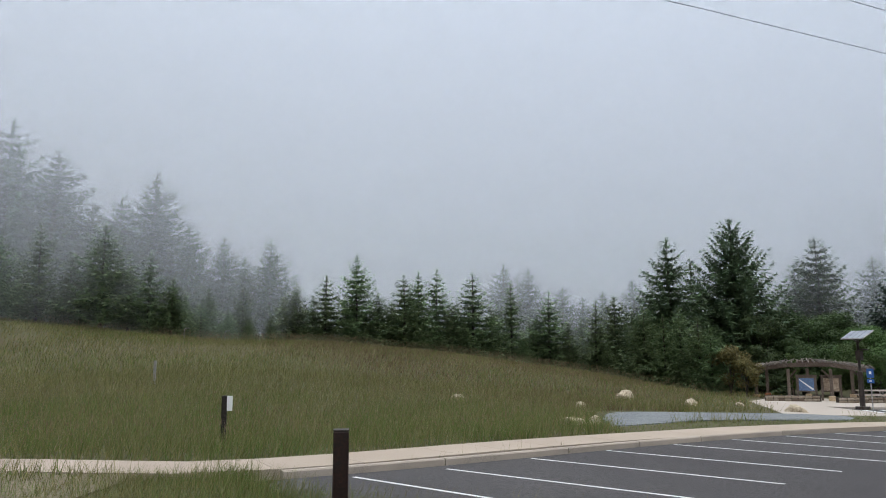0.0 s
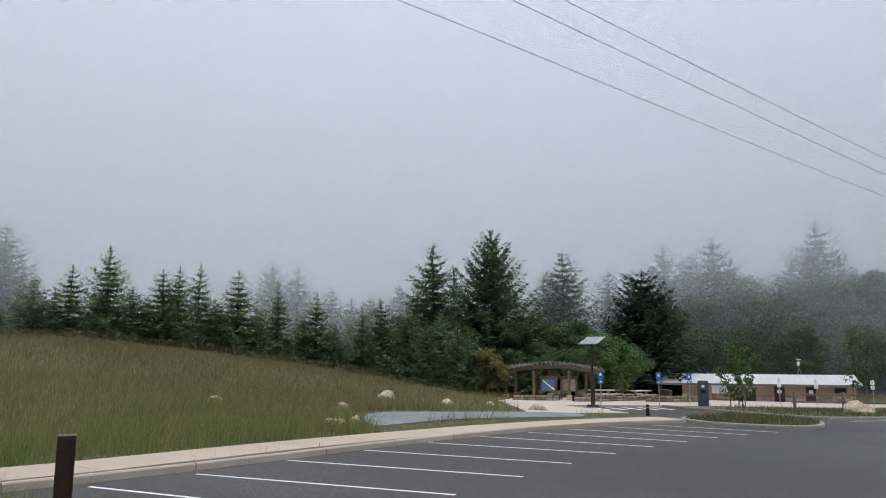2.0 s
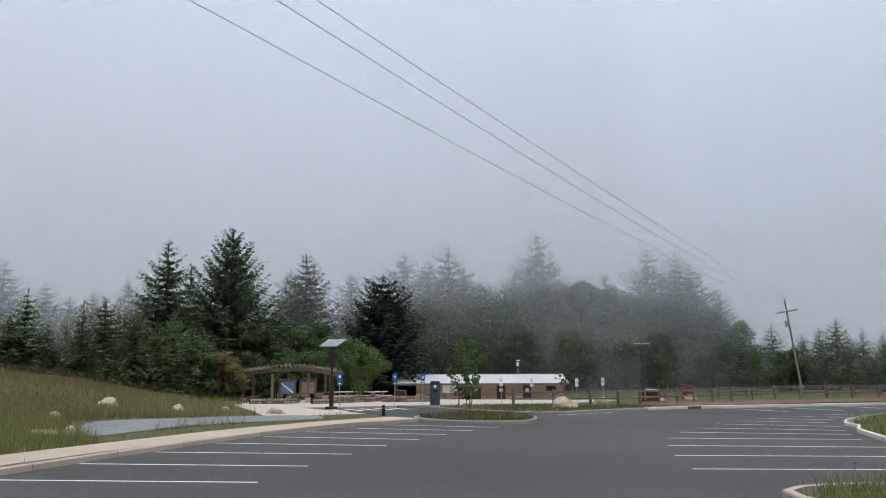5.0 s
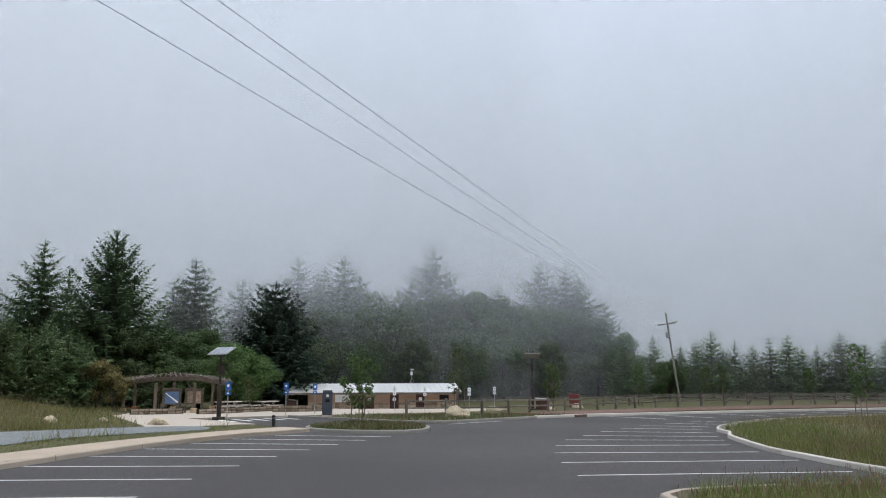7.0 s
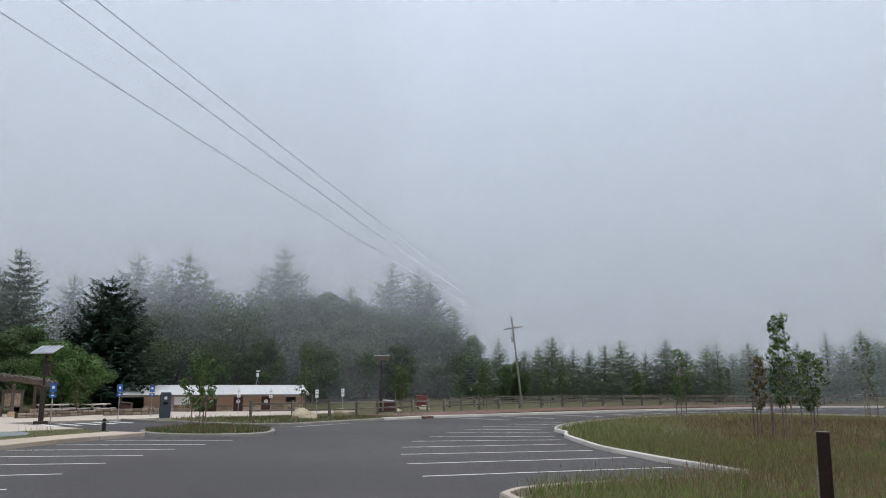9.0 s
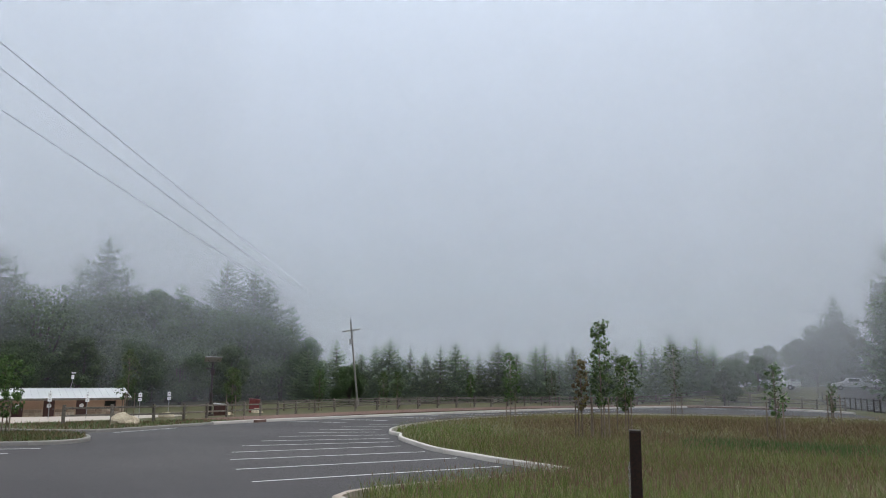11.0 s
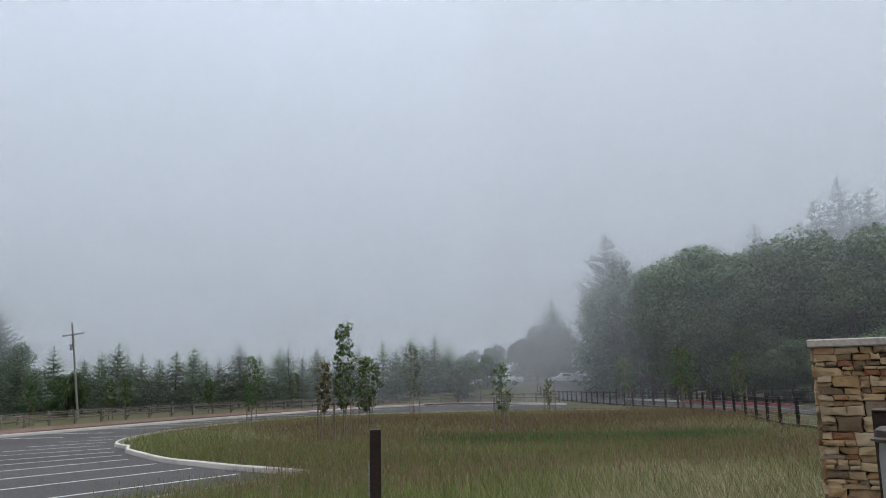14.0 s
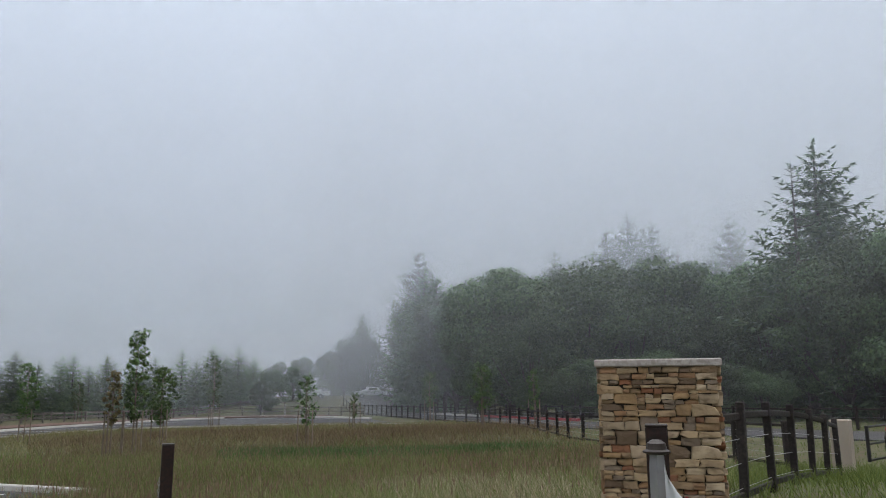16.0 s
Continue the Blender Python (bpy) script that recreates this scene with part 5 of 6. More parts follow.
# ---- solar lights, signs, pay station ----
def solar_light(x, y, height, turn, label):
    z = spot(x, y)[2]
    z = max(z, float(grade(x, y)) + 0.08)
    s = thing("solar_light", label, "street lamp", (x, y, z), turn, "solar lights")
    part("base", box_bm((0.5, 0.5, 0.16), (0, 0, 0.08), bevel=0.02), BRONZE, s)
    part("column", tube_bm([(0, 0, 0.1), (0, 0, 1.9), (0, 0, 1.95), (0, 0, height - 0.2)], [0.13, 0.13, 0.07, 0.06], 10), BRONZE, s)
    part("battery_box", box_bm((0.3, 0.24, 0.5), (0, 0.05, height - 1.05), bevel=0.02), BRONZE, s)
    part("lamp_head", box_bm((0.55, 0.16, 0.07), (0.3, 0, height - 0.75), bevel=0.02), BRONZE, s)
    fr = part("panel_frame", box_bm((1.4, 0.9, 0.05), (0, 0, height), (28, 0, 0), bevel=0.01), GALV, s)
    part("solar_panel", box_bm((1.3, 0.8, 0.012), (0, -0.02, height + 0.028), (28, 0, 0)), PANEL, fr, "pale reflecting solar glass")
    for k in (-0.32, 0.0, 0.32):
        part("cell_bar", box_bm((0.03, 0.8, 0.016), (k, -0.02, height + 0.03), (28, 0, 0)), BLACKMETAL, fr)
    for k in (-0.45, 0.45):
        beam(s, (0, 0, height - 0.45), (k, 0.05, height - 0.03), (0.05, 0.05), BRONZE, "strut")
    return s


solar_light(21.3, 38.9, 3.78, -72, "bronze solar street lamp on the plaza edge")
solar_light(53.4, 42.1, 4.75, 137, "dark solar street lamp beyond the rail fence")


def sign(x, y, height, turn, plates, label, material=GALV):
    z = max(spot(x, y)[2], float(grade(x, y)) + 0.02)
    s = thing("sign_post", label, "sign", (x, y, z), turn, "sign posts")
    part("post", tube_bm([(0, 0, -0.2), (0, 0, height)], [0.03, 0.03], 8), GALV, s)
    for h, w, t, m, bar in plates:
        p = part("plate", box_bm((w, 0.012, t), (0, -0.045, h), bevel=0.003), m, s)
        part("legend", box_bm((w * 0.36, 0.006, t * 0.3), (0, -0.055, h + t * 0.05)), bar, p)
    return s


ADA = [(1.9, 0.32, 0.46, BLUE, WHITE), (1.5, 0.32, 0.2, BLUE, WHITE)]
sign(21.7, 38.7, 2.12, -29, ADA, "blue and white parking sign on a steel post")
sign(27.5, 41.7, 2.12, -34, ADA, "blue and white parking sign on a steel post")
sign(31.6, 44.3, 2.15, -36, ADA, "blue and white parking sign on a steel post")
NOTE = [(1.98, 0.28, 0.34, WHITE, GALV), (1.6, 0.28, 0.26, WHITE, GALV)]
for x, y, t in ((43.2, 49, -41), (46.6, 48.8, -44), (50.2, 46.8, -47), (53.2, 46.4, -49)):
    sign(x, y, 2.25, t, NOTE, "small white regulation sign on a steel post")

kz = spot(27.9, 37.8)[2]
kiosk = thing("pay_station", "dark slate pay station cabinet in the bed", "pay station", (27.9, 37.8, kz), -36.5)
part("plinth", box_bm((0.62, 0.5, 0.14), (0, 0, 0.05), bevel=0.02), KERB, kiosk)
part("cabinet", box_bm((0.62, 0.45, 1.42), (0, 0, 0.83), bevel=0.05), METER, kiosk)
bm = bmesh.new()
bmesh.ops.create_circle(bm, cap_ends=True, segments=20, radius=0.09, matrix=pose(0, -0.231, 1.27, 90, 0, 0))
part("emblem", bm, WHITE, kiosk, "round white emblem")
part("screen", box_bm((0.26, 0.02, 0.16), (0, -0.228, 0.98), bevel=0.004), GLASS, kiosk)
part("hood", box_bm((0.56, 0.48, 0.06), (0, -0.02, 1.56), bevel=0.02), METER, kiosk)

bol = thing("bollard", "short black bollard on the path edge", "bollard", (20.0, 31.3, float(grade(20.0, 31.3)) + 0.02), 0)
part("shaft", tube_bm([(0, 0, -0.1), (0, 0, 0.52), (0, 0, 0.57), (0, 0, 0.6)], [0.085, 0.085, 0.075, 0.04], 14), BLACKMETAL, bol)
part("band", tube_bm([(0, 0, 0.44), (0, 0, 0.47)], [0.088, 0.088], 14), GALV, bol)


def bin_box(x, y, size, material, label, lid=BRONZE):
    b = thing("litter_bin", label, "bin", (x, y, max(spot(x, y)[2], float(grade(x, y)))), -50)
    part("body", box_bm(size, (0, 0, size[2] / 2), bevel=0.03), material, b)
    part("lid", box_bm((size[0] * 1.08, size[1] * 1.08, 0.1), (0, 0, size[2] + 0.05), (0, 6, 0), bevel=0.03), lid, b)
    return b


bin_box(54.6, 42.0, (1.1, 0.9, 0.9), DOORPAINT, "brown metal litter bin with grey lid", GALV)
bin_box(63.5, 44.8, (1.0, 0.9, 1.2), DARKRED, "tall dark red metal cabinet beyond the fence", DARKRED)
bin_box(33.4, 49.7, (0.7, 0.6, 0.9), DOORPAINT, "dark brown litter bin by the stone wall")

# ---- restroom building ----
A, B = Vector((45.3, 64.7, 0)), Vector((57.9, 55.9, 0))
L = (B - A).length
BZ = -2.26
hut = thing("restroom_building", "long low tan restroom building with white metal roof", "building", (A.x, A.y, BZ), math.degrees(math.atan2(B.y - A.y, B.x - A.x)))
EAVE, RIDGE, DEEP, T = 2.12, 2.78, 5.4, 0.22
OPEN = [(8.85, 0.95, 0.0, 1.9, "door"), (11.6, 0.95, 0.0, 1.9, "door"), (14.1, 0.95, 1.25, 1.72, "window"), (6.3, 0.95, 0.0, 1.5, "door")]
cuts = sorted({0.0, L, *[o[0] - o[1] / 2 for o in OPEN], *[o[0] + o[1] / 2 for o in OPEN]})
bm = bmesh.new()
for a, b in zip(cuts, cuts[1:]):
    o = next((o for o in OPEN if abs(o[0] - (a + b) / 2) < 0.2 and b - a < 1.2), None)
    for z0, z1 in ([(0, EAVE)] if o is None else [(0, o[2]), (o[3], EAVE)]):
        if z1 - z0 > 0.01:
            box_bm((b - a, T, z1 - z0), ((a + b) / 2, T / 2, (z0 + z1) / 2), bm=bm)
part("front_wall", bm, PLASTER, hut)
part("back_wall", box_bm((L, T, EAVE), (L / 2, DEEP - T / 2, EAVE / 2)), PLASTER, hut)
for x in (T / 2, L - T / 2):
    bm = bmesh.new()
    prof = [(T, 0), (DEEP - T, 0), (DEEP - T, EAVE), (DEEP / 2, RIDGE - 0.08), (T, EAVE)]
    va, vb = ([bm.verts.new((x + s, y, z)) for y, z in prof] for s in (-T / 2, T / 2))
    bm.faces.new(va), bm.faces.new(vb[::-1])
    for i in range(5):
        bm.faces.new((va[i], vb[i], vb[(i + 1) % 5], va[(i + 1) % 5]))
    bmesh.ops.recalc_face_normals(bm, faces=bm.faces[:])
    part("gable_wall", bm, PLASTER, hut)
for s in (-1, 1):
    y0, y1 = (-0.75, DEEP / 2) if s < 0 else (DEEP + 0.75, DEEP / 2)
    fall = (RIDGE - EAVE) / (DEEP / 2)
    z0 = EAVE - 0.75 * fall + 0.1
    bm = bmesh.new()
    vs = [bm.verts.new(p) for p in ((-2.3, y0, z0), (L + 0.5, y0, z0), (L + 0.5, y1, RIDGE + 0.1), (-2.3, y1, RIDGE + 0.1))]
    bm.faces.new(vs)
    bmesh.ops.solidify(bm, geom=bm.faces[:], thickness=0.10)
    roof = part("roof", bm, ROOF, hut, "white ribbed metal roof")
    for k in range(31):
        x = -2.2 + k * (L + 2.6) / 30
        rib = bmesh.new()
        d = Vector((0, y1 - y0, RIDGE + 0.1 - z0))
        box_bm((0.05, d.length, 0.05), bm=rib)
        rib.transform(Matrix.Translation((x, (y0 + y1) / 2, (z0 + RIDGE + 0.1) / 2 + 0.1 - 0.06)) @ Matrix.Rotation(math.atan2(d.z, abs(d.y)) * (1 if s < 0 else -1), 4, "X"))
        part("roof_rib", rib, ROOF, roof)
part("fascia", box_bm((L + 2.8, 0.05, 0.2), (L / 2 - 0.9, -0.78, EAVE - 0.75 * 0.244 + 0.0)), GREYWOOD, hut)
for y in (-0.4, DEEP + 0.3):
    part("porch_post", box_bm((0.2, 0.2, EAVE), (-2.0, y, EAVE / 2), bevel=0.02), OLDWOOD, hut)
part("porch_beam", box_bm((0.16, DEEP + 1.2, 0.22), (-2.0, DEEP / 2, EAVE - 0.02), bevel=0.02), OLDWOOD, hut)
for x, w, z0, z1, kind in OPEN:
    if kind == "door":
        d = part("door", box_bm((w - 0.04, 0.06, z1 - 0.02), (x, 0.08, z1 / 2 + 0.01), bevel=0.006), DOORPAINT, hut, "dark brown painted door")
        bm = bmesh.new()
        bmesh.ops.create_circle(bm, cap_ends=True, segments=18, radius=0.2, matrix=pose(x, 0.045, 1.32, 90, 0, 0))
        part("door_sign", bm, WHITE, d)
        part("door_handle", tube_bm([(x + 0.36, 0.03, 0.95), (x + 0.36, 0.03, 1.1)], [0.02, 0.02], 6), GALV, d)
    else:
        wdw = part("window", box_bm((w - 0.04, 0.04, z1 - z0 - 0.04), (x, 0.1, (z0 + z1) / 2)), GLASS, hut)
        for k in (-1, 1):
            part("window_frame", box_bm((0.06, 0.1, z1 - z0), (x + k * w / 2, 0.0, (z0 + z1) / 2)), DOORPAINT, wdw)
        for z in (z0, z1):
            part("window_frame", box_bm((w + 0.1, 0.1, 0.06), (x, 0.0, z)), DOORPAINT, wdw)
part("mural", box_bm((1.5, 0.04, 0.9), (3.5, -0.03, 1.5), bevel=0.005), WHITE, hut, "pale notice panel")
part("inner_wall", box_bm((0.2, DEEP - 0.6, EAVE), (L * 0.5, DEEP / 2, EAVE / 2)), PLASTER, hut)
x = 0.0
WAIN = ramp_mat("wainscot_stone", [(0.36, 0.28, 0.20), (0.28, 0.21, 0.15), (0.44, 0.36, 0.28), (0.24, 0.17, 0.12)], 0.9, 0.6, 14)
while x < L - 0.05:
    lx = min(prng.uniform(0.35, 0.7), L - x)
    hit_door = [o for o in OPEN if o[4] == "door" and x < o[0] + o[1] / 2 + 0.02 and x + lx > o[0] - o[1] / 2 - 0.02]
    if hit_door:
        o = hit_door[0]
        if o[0] - o[1] / 2 - x > 0.12:
            lx = o[0] - o[1] / 2 - x - 0.01
        else:
            x = o[0] + o[1] / 2 + 0.03
            continue
    z = 0.0
    for h in (0.26, 0.2, 0.28, 0.28):
        part("stone", box_bm((lx - 0.02, 0.1, h - 0.02), (x + lx / 2, -0.04 + prng.uniform(-0.015, 0.015), z + h / 2), bevel=0.02), WAIN, hut)
        z += h
    x += lx
ws = thing("weather_station", "small white weather station on a tripod mast", "weather station", (0, 0, 0))
ws.matrix_basis = hut.matrix_basis @ pose(11.0, DEEP / 2, RIDGE + 0.12)
for k in range(3):
    a = k * math.tau / 3
    part("leg", tube_bm([(0.35 * math.cos(a), 0.35 * math.sin(a), -0.1), (0, 0, 0.6)], [0.02, 0.02], 5), GALV, ws)
part("mast", tube_bm([(0, 0, 0.5), (0, 0, 1.5)], [0.025, 0.02], 6), GALV, ws)
part("sensor", tube_bm([(0, 0, 0.85), (0, 0, 0.9), (0, 0, 1.2), (0, 0, 1.25)], [0.08, 0.13, 0.13, 0.06], 10), WHITE, ws)
part("vane", box_bm((0.4, 0.03, 0.1), (0.05, 0, 1.45)), WHITE, ws)


# ---- parked vehicles far off ----
def car(x, y, turn, label, pickup=False):
    c = thing("parked_car", label, "car", (x, y, max(spot(x, y)[2], float(grade(x, y)) + 0.0)), turn, "parked cars")
    prof = [(-2.4, 0.45), (-2.42, 0.95), (-1.5, 1.02), (-1.0, 1.6), (0.5, 1.65), (1.2, 1.05), (2.2, 0.95), (2.35, 0.5)] if not pickup else [(-2.7, 0.5), (-2.7, 1.1), (-0.6, 1.1), (-0.5, 1.75), (0.8, 1.75), (1.4, 1.15), (2.5, 1.05), (2.6, 0.5)]
    bm = bmesh.new()
    va, vb = ([bm.verts.new((px2, s * (0.86 if z < 1.2 else 0.7), z)) for px2, z in prof] for s in (-1, 1))
    bm.faces.new(va), bm.faces.new(vb[::-1])
    k = len(prof)
    for i in range(k):
        bm.faces.new((va[i], vb[i], vb[(i + 1) % k], va[(i + 1) % k]))
    bmesh.ops.recalc_face_normals(bm, faces=bm.faces[:])
    bmesh.ops.bevel(bm, geom=bm.edges[:], offset=0.06, segments=2, affect="EDGES")
    part("body", bm, CARPAINT, c)
    for s in (-1, 1):
        part("side_window", box_bm((1.3, 0.02, 0.36), (-0.2 if not pickup else 0.2, s * 0.80, 1.34), (s * 14, 0, 0)), GLASS, c)
        for wx2 in (-1.5, 1.45):
            wh = part("wheel", tube_bm([(wx2, s * 0.72, 0.33), (wx2, s * 0.9, 0.33)], [0.33, 0.33], 18), TYRE, c)
            part("rim", tube_bm([(wx2, s * 0.88, 0.33), (wx2, s * 0.92, 0.33)], [0.19, 0.17], 14), GALV, wh)
    part("windscreen", box_bm((0.02, 1.25, 0.6), (0.93 if not pickup else 1.12, 0, 1.36), (0, -48, 0)), GLASS, c)
    return c


car(113, -4.9, 80, "white pickup truck parked past the lot", True)
car(113.5, -13.7, 95, "white car parked past the far lot")
car(119, -2.2, 85, "white car parked past the far lot")

# markers on the hill, stumps at the field's foot
for x, y in ((-19.0, 55.0), (-16.3, 56.0)):
    mkr = thing("hill_marker", "small grey bent marker peg in the grass", "marker", spot(x, y), 20, "hill markers")
    part("peg", tube_bm([(0, 0, -0.2), (0, 0, 0.75), (0.1, 0, 0.85), (0.35, 0, 0.86)], [0.022] * 4, 6), GALV, mkr)
gm = thing("grey_marker", "slim grey marker post high in the meadow", "marker", spot(-12.4, 32.4), 0)
part("stake", box_bm((0.12, 0.03, 1.1), (0, 0, 0.45), bevel=0.008), GALV, gm)
for x, y, h in ((17.6, 55.5, 1.3), (18.1, 55.3, 0.8), (26.6, 60.5, 0.7)):
    stp = part("tree_stump", tube_bm([(0, 0, -0.2), (0, 0, h * 0.6), (0.03, 0, h)], [0.26, 0.2, 0.19], 9), BARK)
    stp.matrix_basis = pose(*spot(x, y), 0, 0, x * 20)
    tagged(stp, "broken brown tree stump at the field's edge", "stump", "stumps")


# bare snags over the road's far woods
def snag(x, y, height, seed, label, needles=0):
    r = np.random.default_rng(seed)
    s = thing("dead_tree", label, "dead tree", spot(x, y), 0)
    bm = tube_bm([(0, 0, -0.5), (0.1, 0.05, height * 0.5), (0.0, 0, height)], [height * 0.014, height * 0.009, 0.02], 7)
    for k in range(46):
        f = r.uniform(0.3, 0.97)
        a = r.uniform(0, math.tau)
        reach = height * 0.26 * (1 - f) ** 0.7 * r.uniform(0.3, 1.0)
        j = np.array([0.03, 0.0, height * f])
        o = np.array([math.cos(a), math.sin(a), 0])
        tube_bm([tuple(j), tuple(j + o * reach * 0.5 + [0, 0, 0.02 * reach]), tuple(j + o * reach + [0, 0, 0.28 * reach])], [0.06, 0.035, 0.008], 4, bm)
    part("trunk", bm, BARK, s)
    if needles:
        pts = np.stack([r.normal(0, 1.3, 30), r.normal(0, 1.3, 30), height * r.uniform(0.25, 0.7, 30)], 1)
        child("needles", soup("needles", leaf_cloud(r, pts, np.full(30, 0.7), needles, 0.16), FIR), s)
    return s


snag(46.5, -36.5, 19.0, 3, "half-dead fir with long bare branches", 1500)
snag(83, -48, 20.0, 4, "thin bare dead trunk rising from the wood")
snag(100.5, 77.5, 21.5, 5, "thin bare dead trunk fading in fog")

# ---- grass ----
def open_ground(x, y):
    return ((inside(LOT, x, y) < -0.22) & (inside(PLAZA_EDGE, x, y) < -0.1) & (inside(GRAVEL_EDGE, x, y) < -0.4) & (off_line(PATH_MID, x, y) > 0.95) & (off_line(ROAD_LINE, x, y) > 3.4)
            & (np.hypot(x - px, y - py) > 0.62) & ((x < 5.5) | (off_line(PATH_MID, x, y) > 2.9) | (y < x * 0.9 + 12)))


def blades(name, label, count, area, height, width, material, seed, lean=0.35, keep=None, clump=0.0, head=None, anywhere=False):
    """Grass scattered over an area (east and north bounds, or bearing and distance limits), one thin blade a triangle."""
    r = np.random.default_rng(seed)
    b0, b1, d0, d1 = area
    d = np.sqrt(r.uniform(d0 ** 2, d1 ** 2, count))
    b = np.radians(r.uniform(b0, b1, count))
    x, y = d * np.sin(b), d * np.cos(b)
    if clump:
        field = np.array([noise.noise((u1 * clump, v1 * clump, seed)) for u1, v1 in zip(x, y)])
        ok = field + r.uniform(-0.5, 0.5, count) > -0.05
        x, y, d = x[ok], y[ok], d[ok]
    turn = np.degrees(np.arctan2(x, y))
    edge = np.minimum(turn - b0, b1 - turn) / 9 + np.array([noise.noise((u1 * 0.25, v1 * 0.25, 3.3)) for u1, v1 in zip(x, y)]) * 0.5
    ok = (open_ground(x, y) | anywhere) & (r.uniform(0, 1, len(x)) < np.clip(edge + 0.15, 0.06, 1))
    if keep is not None:
        ok &= keep(x, y)
    x, y, d = x[ok], y[ok], d[ok]
    k = len(x)
    z = land(x, y)
    a = r.uniform(0, math.tau, k)
    h = height * r.uniform(0.45, 1.15, k)
    w = width * r.uniform(0.7, 1.3, k) / 2
    base = np.stack([x, y, z - 0.02], 1)
    side = np.stack([np.cos(a), np.sin(a), np.zeros(k)], 1)
    wind = np.stack([r.normal(0.12, lean, k), r.normal(0.05, lean, k), np.ones(k)], 1) * h[:, None]
    tri = np.stack([base - side * w[:, None], base + side * w[:, None], base + wind], 1)
    if head:
        tip = base + wind
        s = np.stack([np.cos(a), np.sin(a), np.zeros(k)], 1) * head[0]
        v = np.stack([np.zeros(k), np.zeros(k), np.ones(k)], 1) * head[1]
        tri = np.stack([tip - s - v, tip + s - v * 0.6, tip + v], 1)
    ob = child(name, soup(name, tri, material))
    return tagged(ob, label, "grass", kind="stuff")


blades("verge_weeds", "sparse weeds and dry grass on the stony verge", 6000, (-36, -8, 9, 15), 0.24, 0.011, GRASS, 61, 0.5, clump=0.8)
blades("verge_weeds", "dense grass at the end of the verge", 4000, (-29, -14, 9.5, 14.6), 0.3, 0.010, GRASS, 62, 0.45, keep=lambda x, y: x > -6.4)
blades("meadow_grass", "tall summer grass covering the hill meadow", 75000, (-36, 30, 15, 38), 0.6, 0.014, GRASS, 1)
blades("meadow_grass", "tall summer grass covering the upper hill", 70000, (-36, 24, 36, 72), 0.36, 0.035, GRASS, 2)
blades("green_tufts", "lush green tufts along the meadow foot", 34000, (-36, 20, 15.5, 30), 0.55, 0.014, GREENGRASS, 3, clump=0.35)
blades("green_tufts", "fresh green grass on the upper hill", 52000, (-36, 22, 30, 70), 0.34, 0.035, GREENGRASS, 4, clump=0.12)
blades("seed_heads", "reddish-brown seed heads over the meadow", 34000, (-36, 26, 18, 64), 0.7, 0.02, SEED, 5, head=(0.012, 0.06), clump=0.07)
blades("verge_grass", "grass growing on the verge by the lot", 11000, (-36, 62, 3, 15), 0.36, 0.009, GREENGRASS, 6, clump=0.5)
blades("verge_grass", "tall grass hiding the kerb end", 4000, (-22, -1, 9.5, 14.4), 0.42, 0.010, GREENGRASS, 21, clump=0.7, keep=lambda x, y: y > -1)
blades("verge_grass", "dry grass on the verge by the lot", 14000, (-36, 62, 3, 15), 0.42, 0.007, GRASS, 7, clump=0.4)
blades("field_grass", "tall meadow grass inside the planted island", 80000, (56, 123, 6, 30), 0.4, 0.011, GRASS, 8, 0.45, keep=lambda x, y: y > -9.5 - 0.12 * x)
blades("field_grass", "tall meadow grass across the drainage field", 56000, (62, 118, 28, 62), 0.3, 0.028, GRASS, 9, 0.45, keep=lambda x, y: y > -9.5 - 0.12 * x)
blades("roadside_grass", "short mown grass along the entrance road", 40000, (96, 140, 3, 60), 0.12, 0.02, GREENGRASS, 22, keep=lambda x, y: (y <= -9.5 - 0.12 * x) | (x + 1.45 * y < 0.6))
blades("field_green", "bright green grass by the kerb and ditch", 32000, (56, 130, 6, 40), 0.5, 0.02, GREENGRASS, 10, 0.4, keep=lambda x, y: (inside(LOT, x, y) > -4.5) | (np.hypot((x - 33) / 9, (y + 5) / 2.2) < 1))
blades("field_seed", "purplish seed heads over the field", 34000, (58, 122, 8, 55), 0.45, 0.02, SEED, 11, head=(0.009, 0.05), clump=0.1)
blades("field_green", "green grass mixed through the field", 24000, (58, 116, 7, 34), 0.44, 0.014, GREENGRASS, 64, 0.45, keep=lambda x, y: y > -9.5 - 0.12 * x, clump=0.16)
blades("roadside_grass", "green grass about the fence and gate", 16000, (114, 142, 4, 24), 0.3, 0.014, GREENGRASS, 63, 0.45)
BAND = lambda x, y, d, w: np.abs(np.hypot(x, y) - d) < w
blades("ditch_grass", "vivid green grass along the drainage ditch", 30000, (86, 112, 26, 32), 0.5, 0.04, MIDLEAF, 41, keep=lambda x, y: BAND(x, y, 29, 1.7))
blades("russet_grass", "reddish-brown dry grass on the field's far bank", 62000, (74, 113, 28, 52), 0.34, 0.045, RUSSET, 42, 0.45, clump=0.12)
blades("russet_grass", "brownish dry grass in the middle field", 42000, (66, 121, 13, 29), 0.42, 0.016, RUSSET, 43, 0.45, clump=0.14)
blades("russet_grass", "reddish-brown dry patches on the hill", 30000, (-14, 18, 34, 60), 0.38, 0.035, RUSSET, 44, 0.4, clump=0.09)
blades("straw_grass", "pale flattened straw before the stone pillar", 24000, (92, 115, 5, 15), 0.35, 0.012, STRAW, 12, 0.6, clump=0.4)
blades("straw_grass", "bleached stems scattered through the field", 7000, (58, 124, 8, 40), 0.55, 0.008, STRAW, 71, 0.4, clump=0.12)
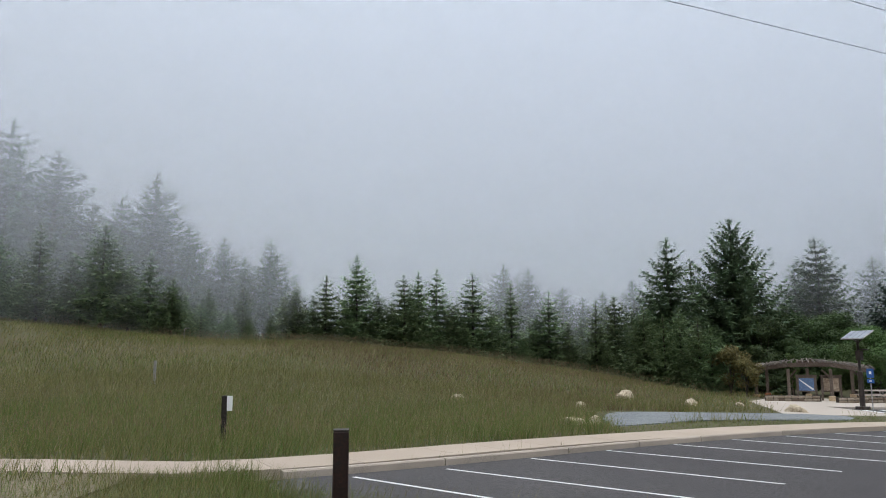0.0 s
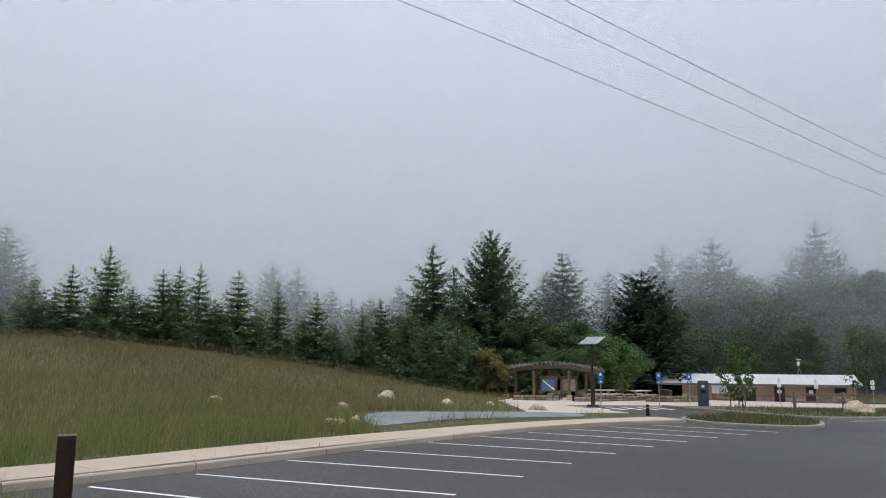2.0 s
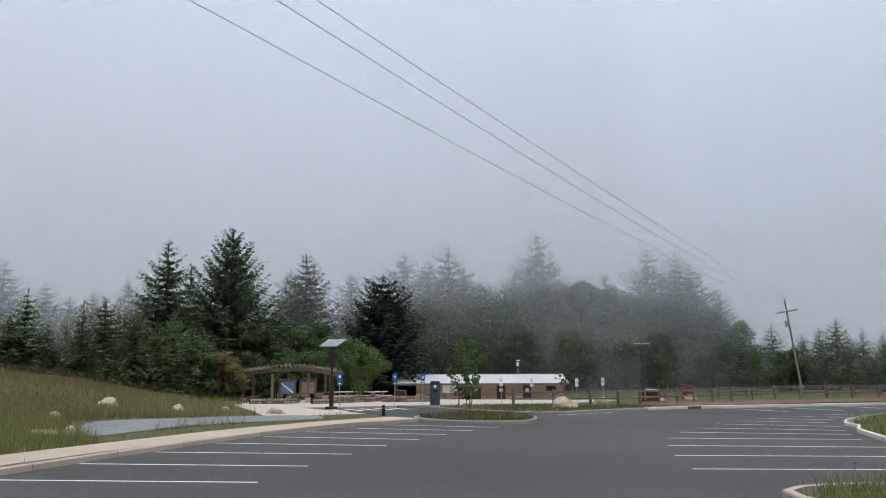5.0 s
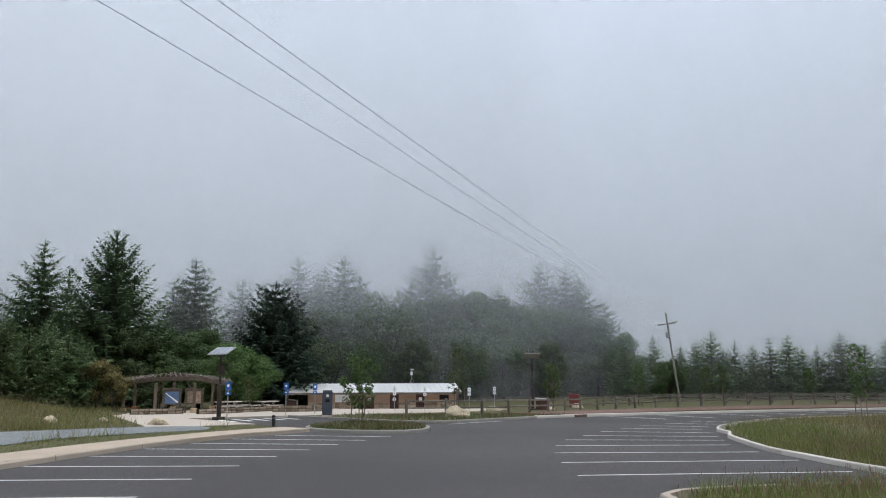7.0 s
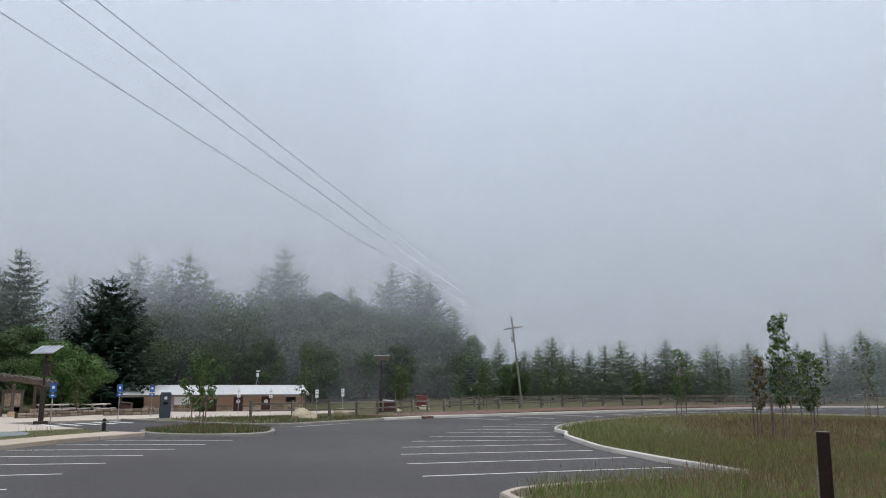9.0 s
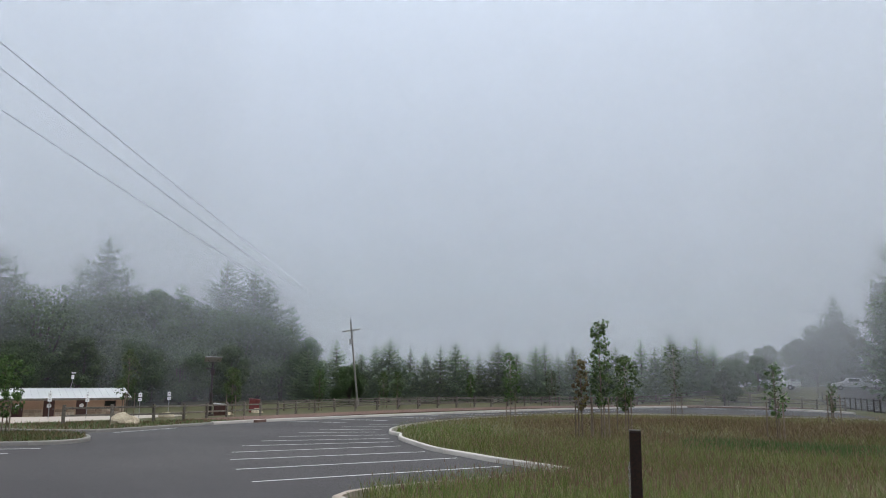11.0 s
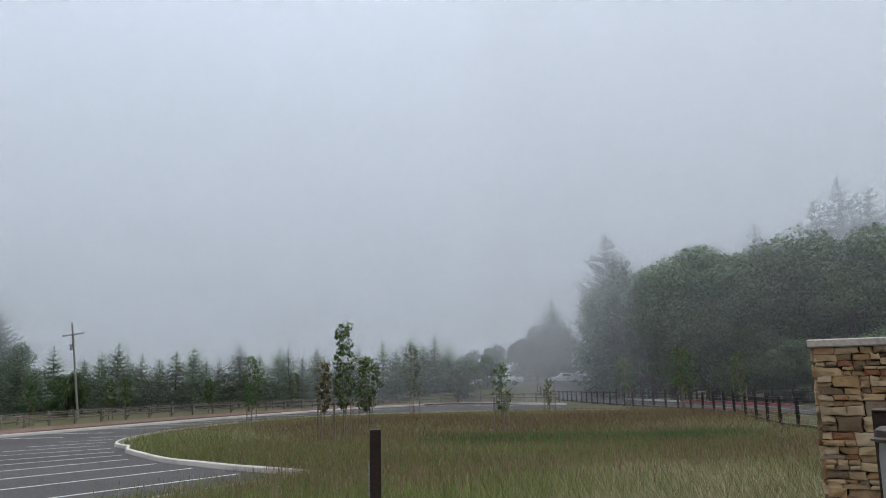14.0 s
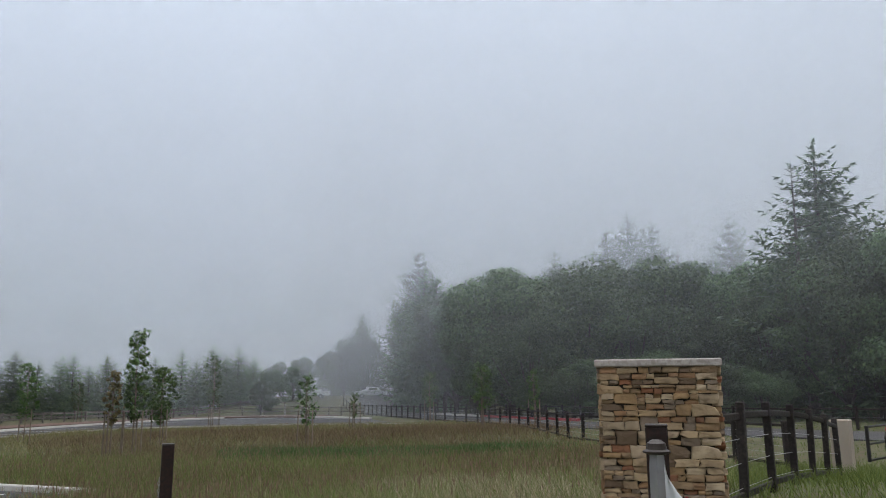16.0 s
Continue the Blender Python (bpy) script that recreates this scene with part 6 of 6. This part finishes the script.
blades("straw_grass", "bleached stems scattered over the hill meadow", 16000, (-36, 24, 16, 50), 0.62, 0.009, STRAW, 72, 0.35, clump=0.1)
blades("field_seed", "dusky seed heads over the near field", 12000, (62, 124, 9, 30), 0.5, 0.02, SEED, 73, head=(0.011, 0.06), clump=0.2)
blades("green_tufts", "fresh green clumps among the near field", 16000, (56, 122, 7, 26), 0.42, 0.012, GREENGRASS, 74, 0.4, clump=0.45)
STRIP = lambda x, y: (inside(GRAVEL_EDGE, x, y) < -0.05) & (off_line(PATH_MID, x, y) > 0.98) & (off_line(PATH_MID, x, y) < 4.5) & (inside(LOT, x, y) < -0.3) & (inside(PLAZA_EDGE, x, y) < -0.05)
blades("strip_grass", "short weedy grass between gravel and footpath", 9000, (6, 34, 24, 38), 0.13, 0.016, GREENGRASS, 75, 0.5, keep=STRIP, anywhere=True)
blades("strip_grass", "dry weeds between gravel and footpath", 6000, (6, 34, 24, 38), 0.15, 0.013, GRASS, 76, 0.5, keep=STRIP, anywhere=True)
LIP = lambda x, y: (inside(LOT, x, y) > -1.6) & (inside(LOT, x, y) < 0.3) & (x < 4.2) & (off_line(WEST_KERB, x, y) > 0.5) & (off_line(PATH_MID, x, y) > 0.9)
blades("verge_grass", "tall dry grass leaning over the asphalt edge", 9000, (-19, 26, 8, 15.4), 0.62, 0.009, GRASS, 77, 0.4, keep=LIP, anywhere=True)
blades("verge_grass", "green grass leaning over the asphalt edge", 5000, (-19, 26, 8, 15.4), 0.5, 0.010, GREENGRASS, 78, 0.4, keep=LIP, anywhere=True)
blades("verge_weeds", "tufts overhanging the lower path edge", 5000, (-36, -12, 12, 17), 0.3, 0.009, GRASS, 79, 0.5, clump=0.9, keep=lambda x, y: (off_line(PATH_MID, x, y) > 0.8) & (off_line(PATH_MID, x, y) < 1.5), anywhere=True)
blades("bed_grass", "scrubby green cover in the planted bed", 6000, (36, 62, 38, 52), 0.2, 0.045, MIDLEAF, 13)
blades("bed_grass", "dry stems in the planted bed", 5000, (36, 62, 38, 52), 0.26, 0.04, RUSSET, 31)
r = np.random.default_rng(14)
q = r.uniform([19.5, 24], [26.5, 32], (9000, 2))
q = q[inside(ISLE[:-1], q[:, 0], q[:, 1]) > 0.25]
a = r.uniform(0, math.tau, len(q))
base = np.stack([q[:, 0], q[:, 1], grade(q[:, 0], q[:, 1]) + 0.12], 1)
side = np.stack([np.cos(a), np.sin(a), 0 * a], 1) * 0.025
tipz = np.stack([r.normal(0, 0.1, len(q)), r.normal(0, 0.1, len(q)), r.uniform(0.05, 0.2, len(q))], 1)
isle = child("isle_cover", soup("isle_cover", np.stack([base - side, base + side, base + tipz], 1)[:len(q) * 2 // 3], MIDLEAF))
stems = child("isle_stems", soup("isle_stems", np.stack([base - side, base + side, base + tipz * 1.3], 1)[len(q) * 2 // 3:], RUSSET))
tagged(stems, "brown dry stems among the isle plants", "ground cover", kind="stuff")
tagged(isle, "low scrubby green plants on the isle", "ground cover", kind="stuff")
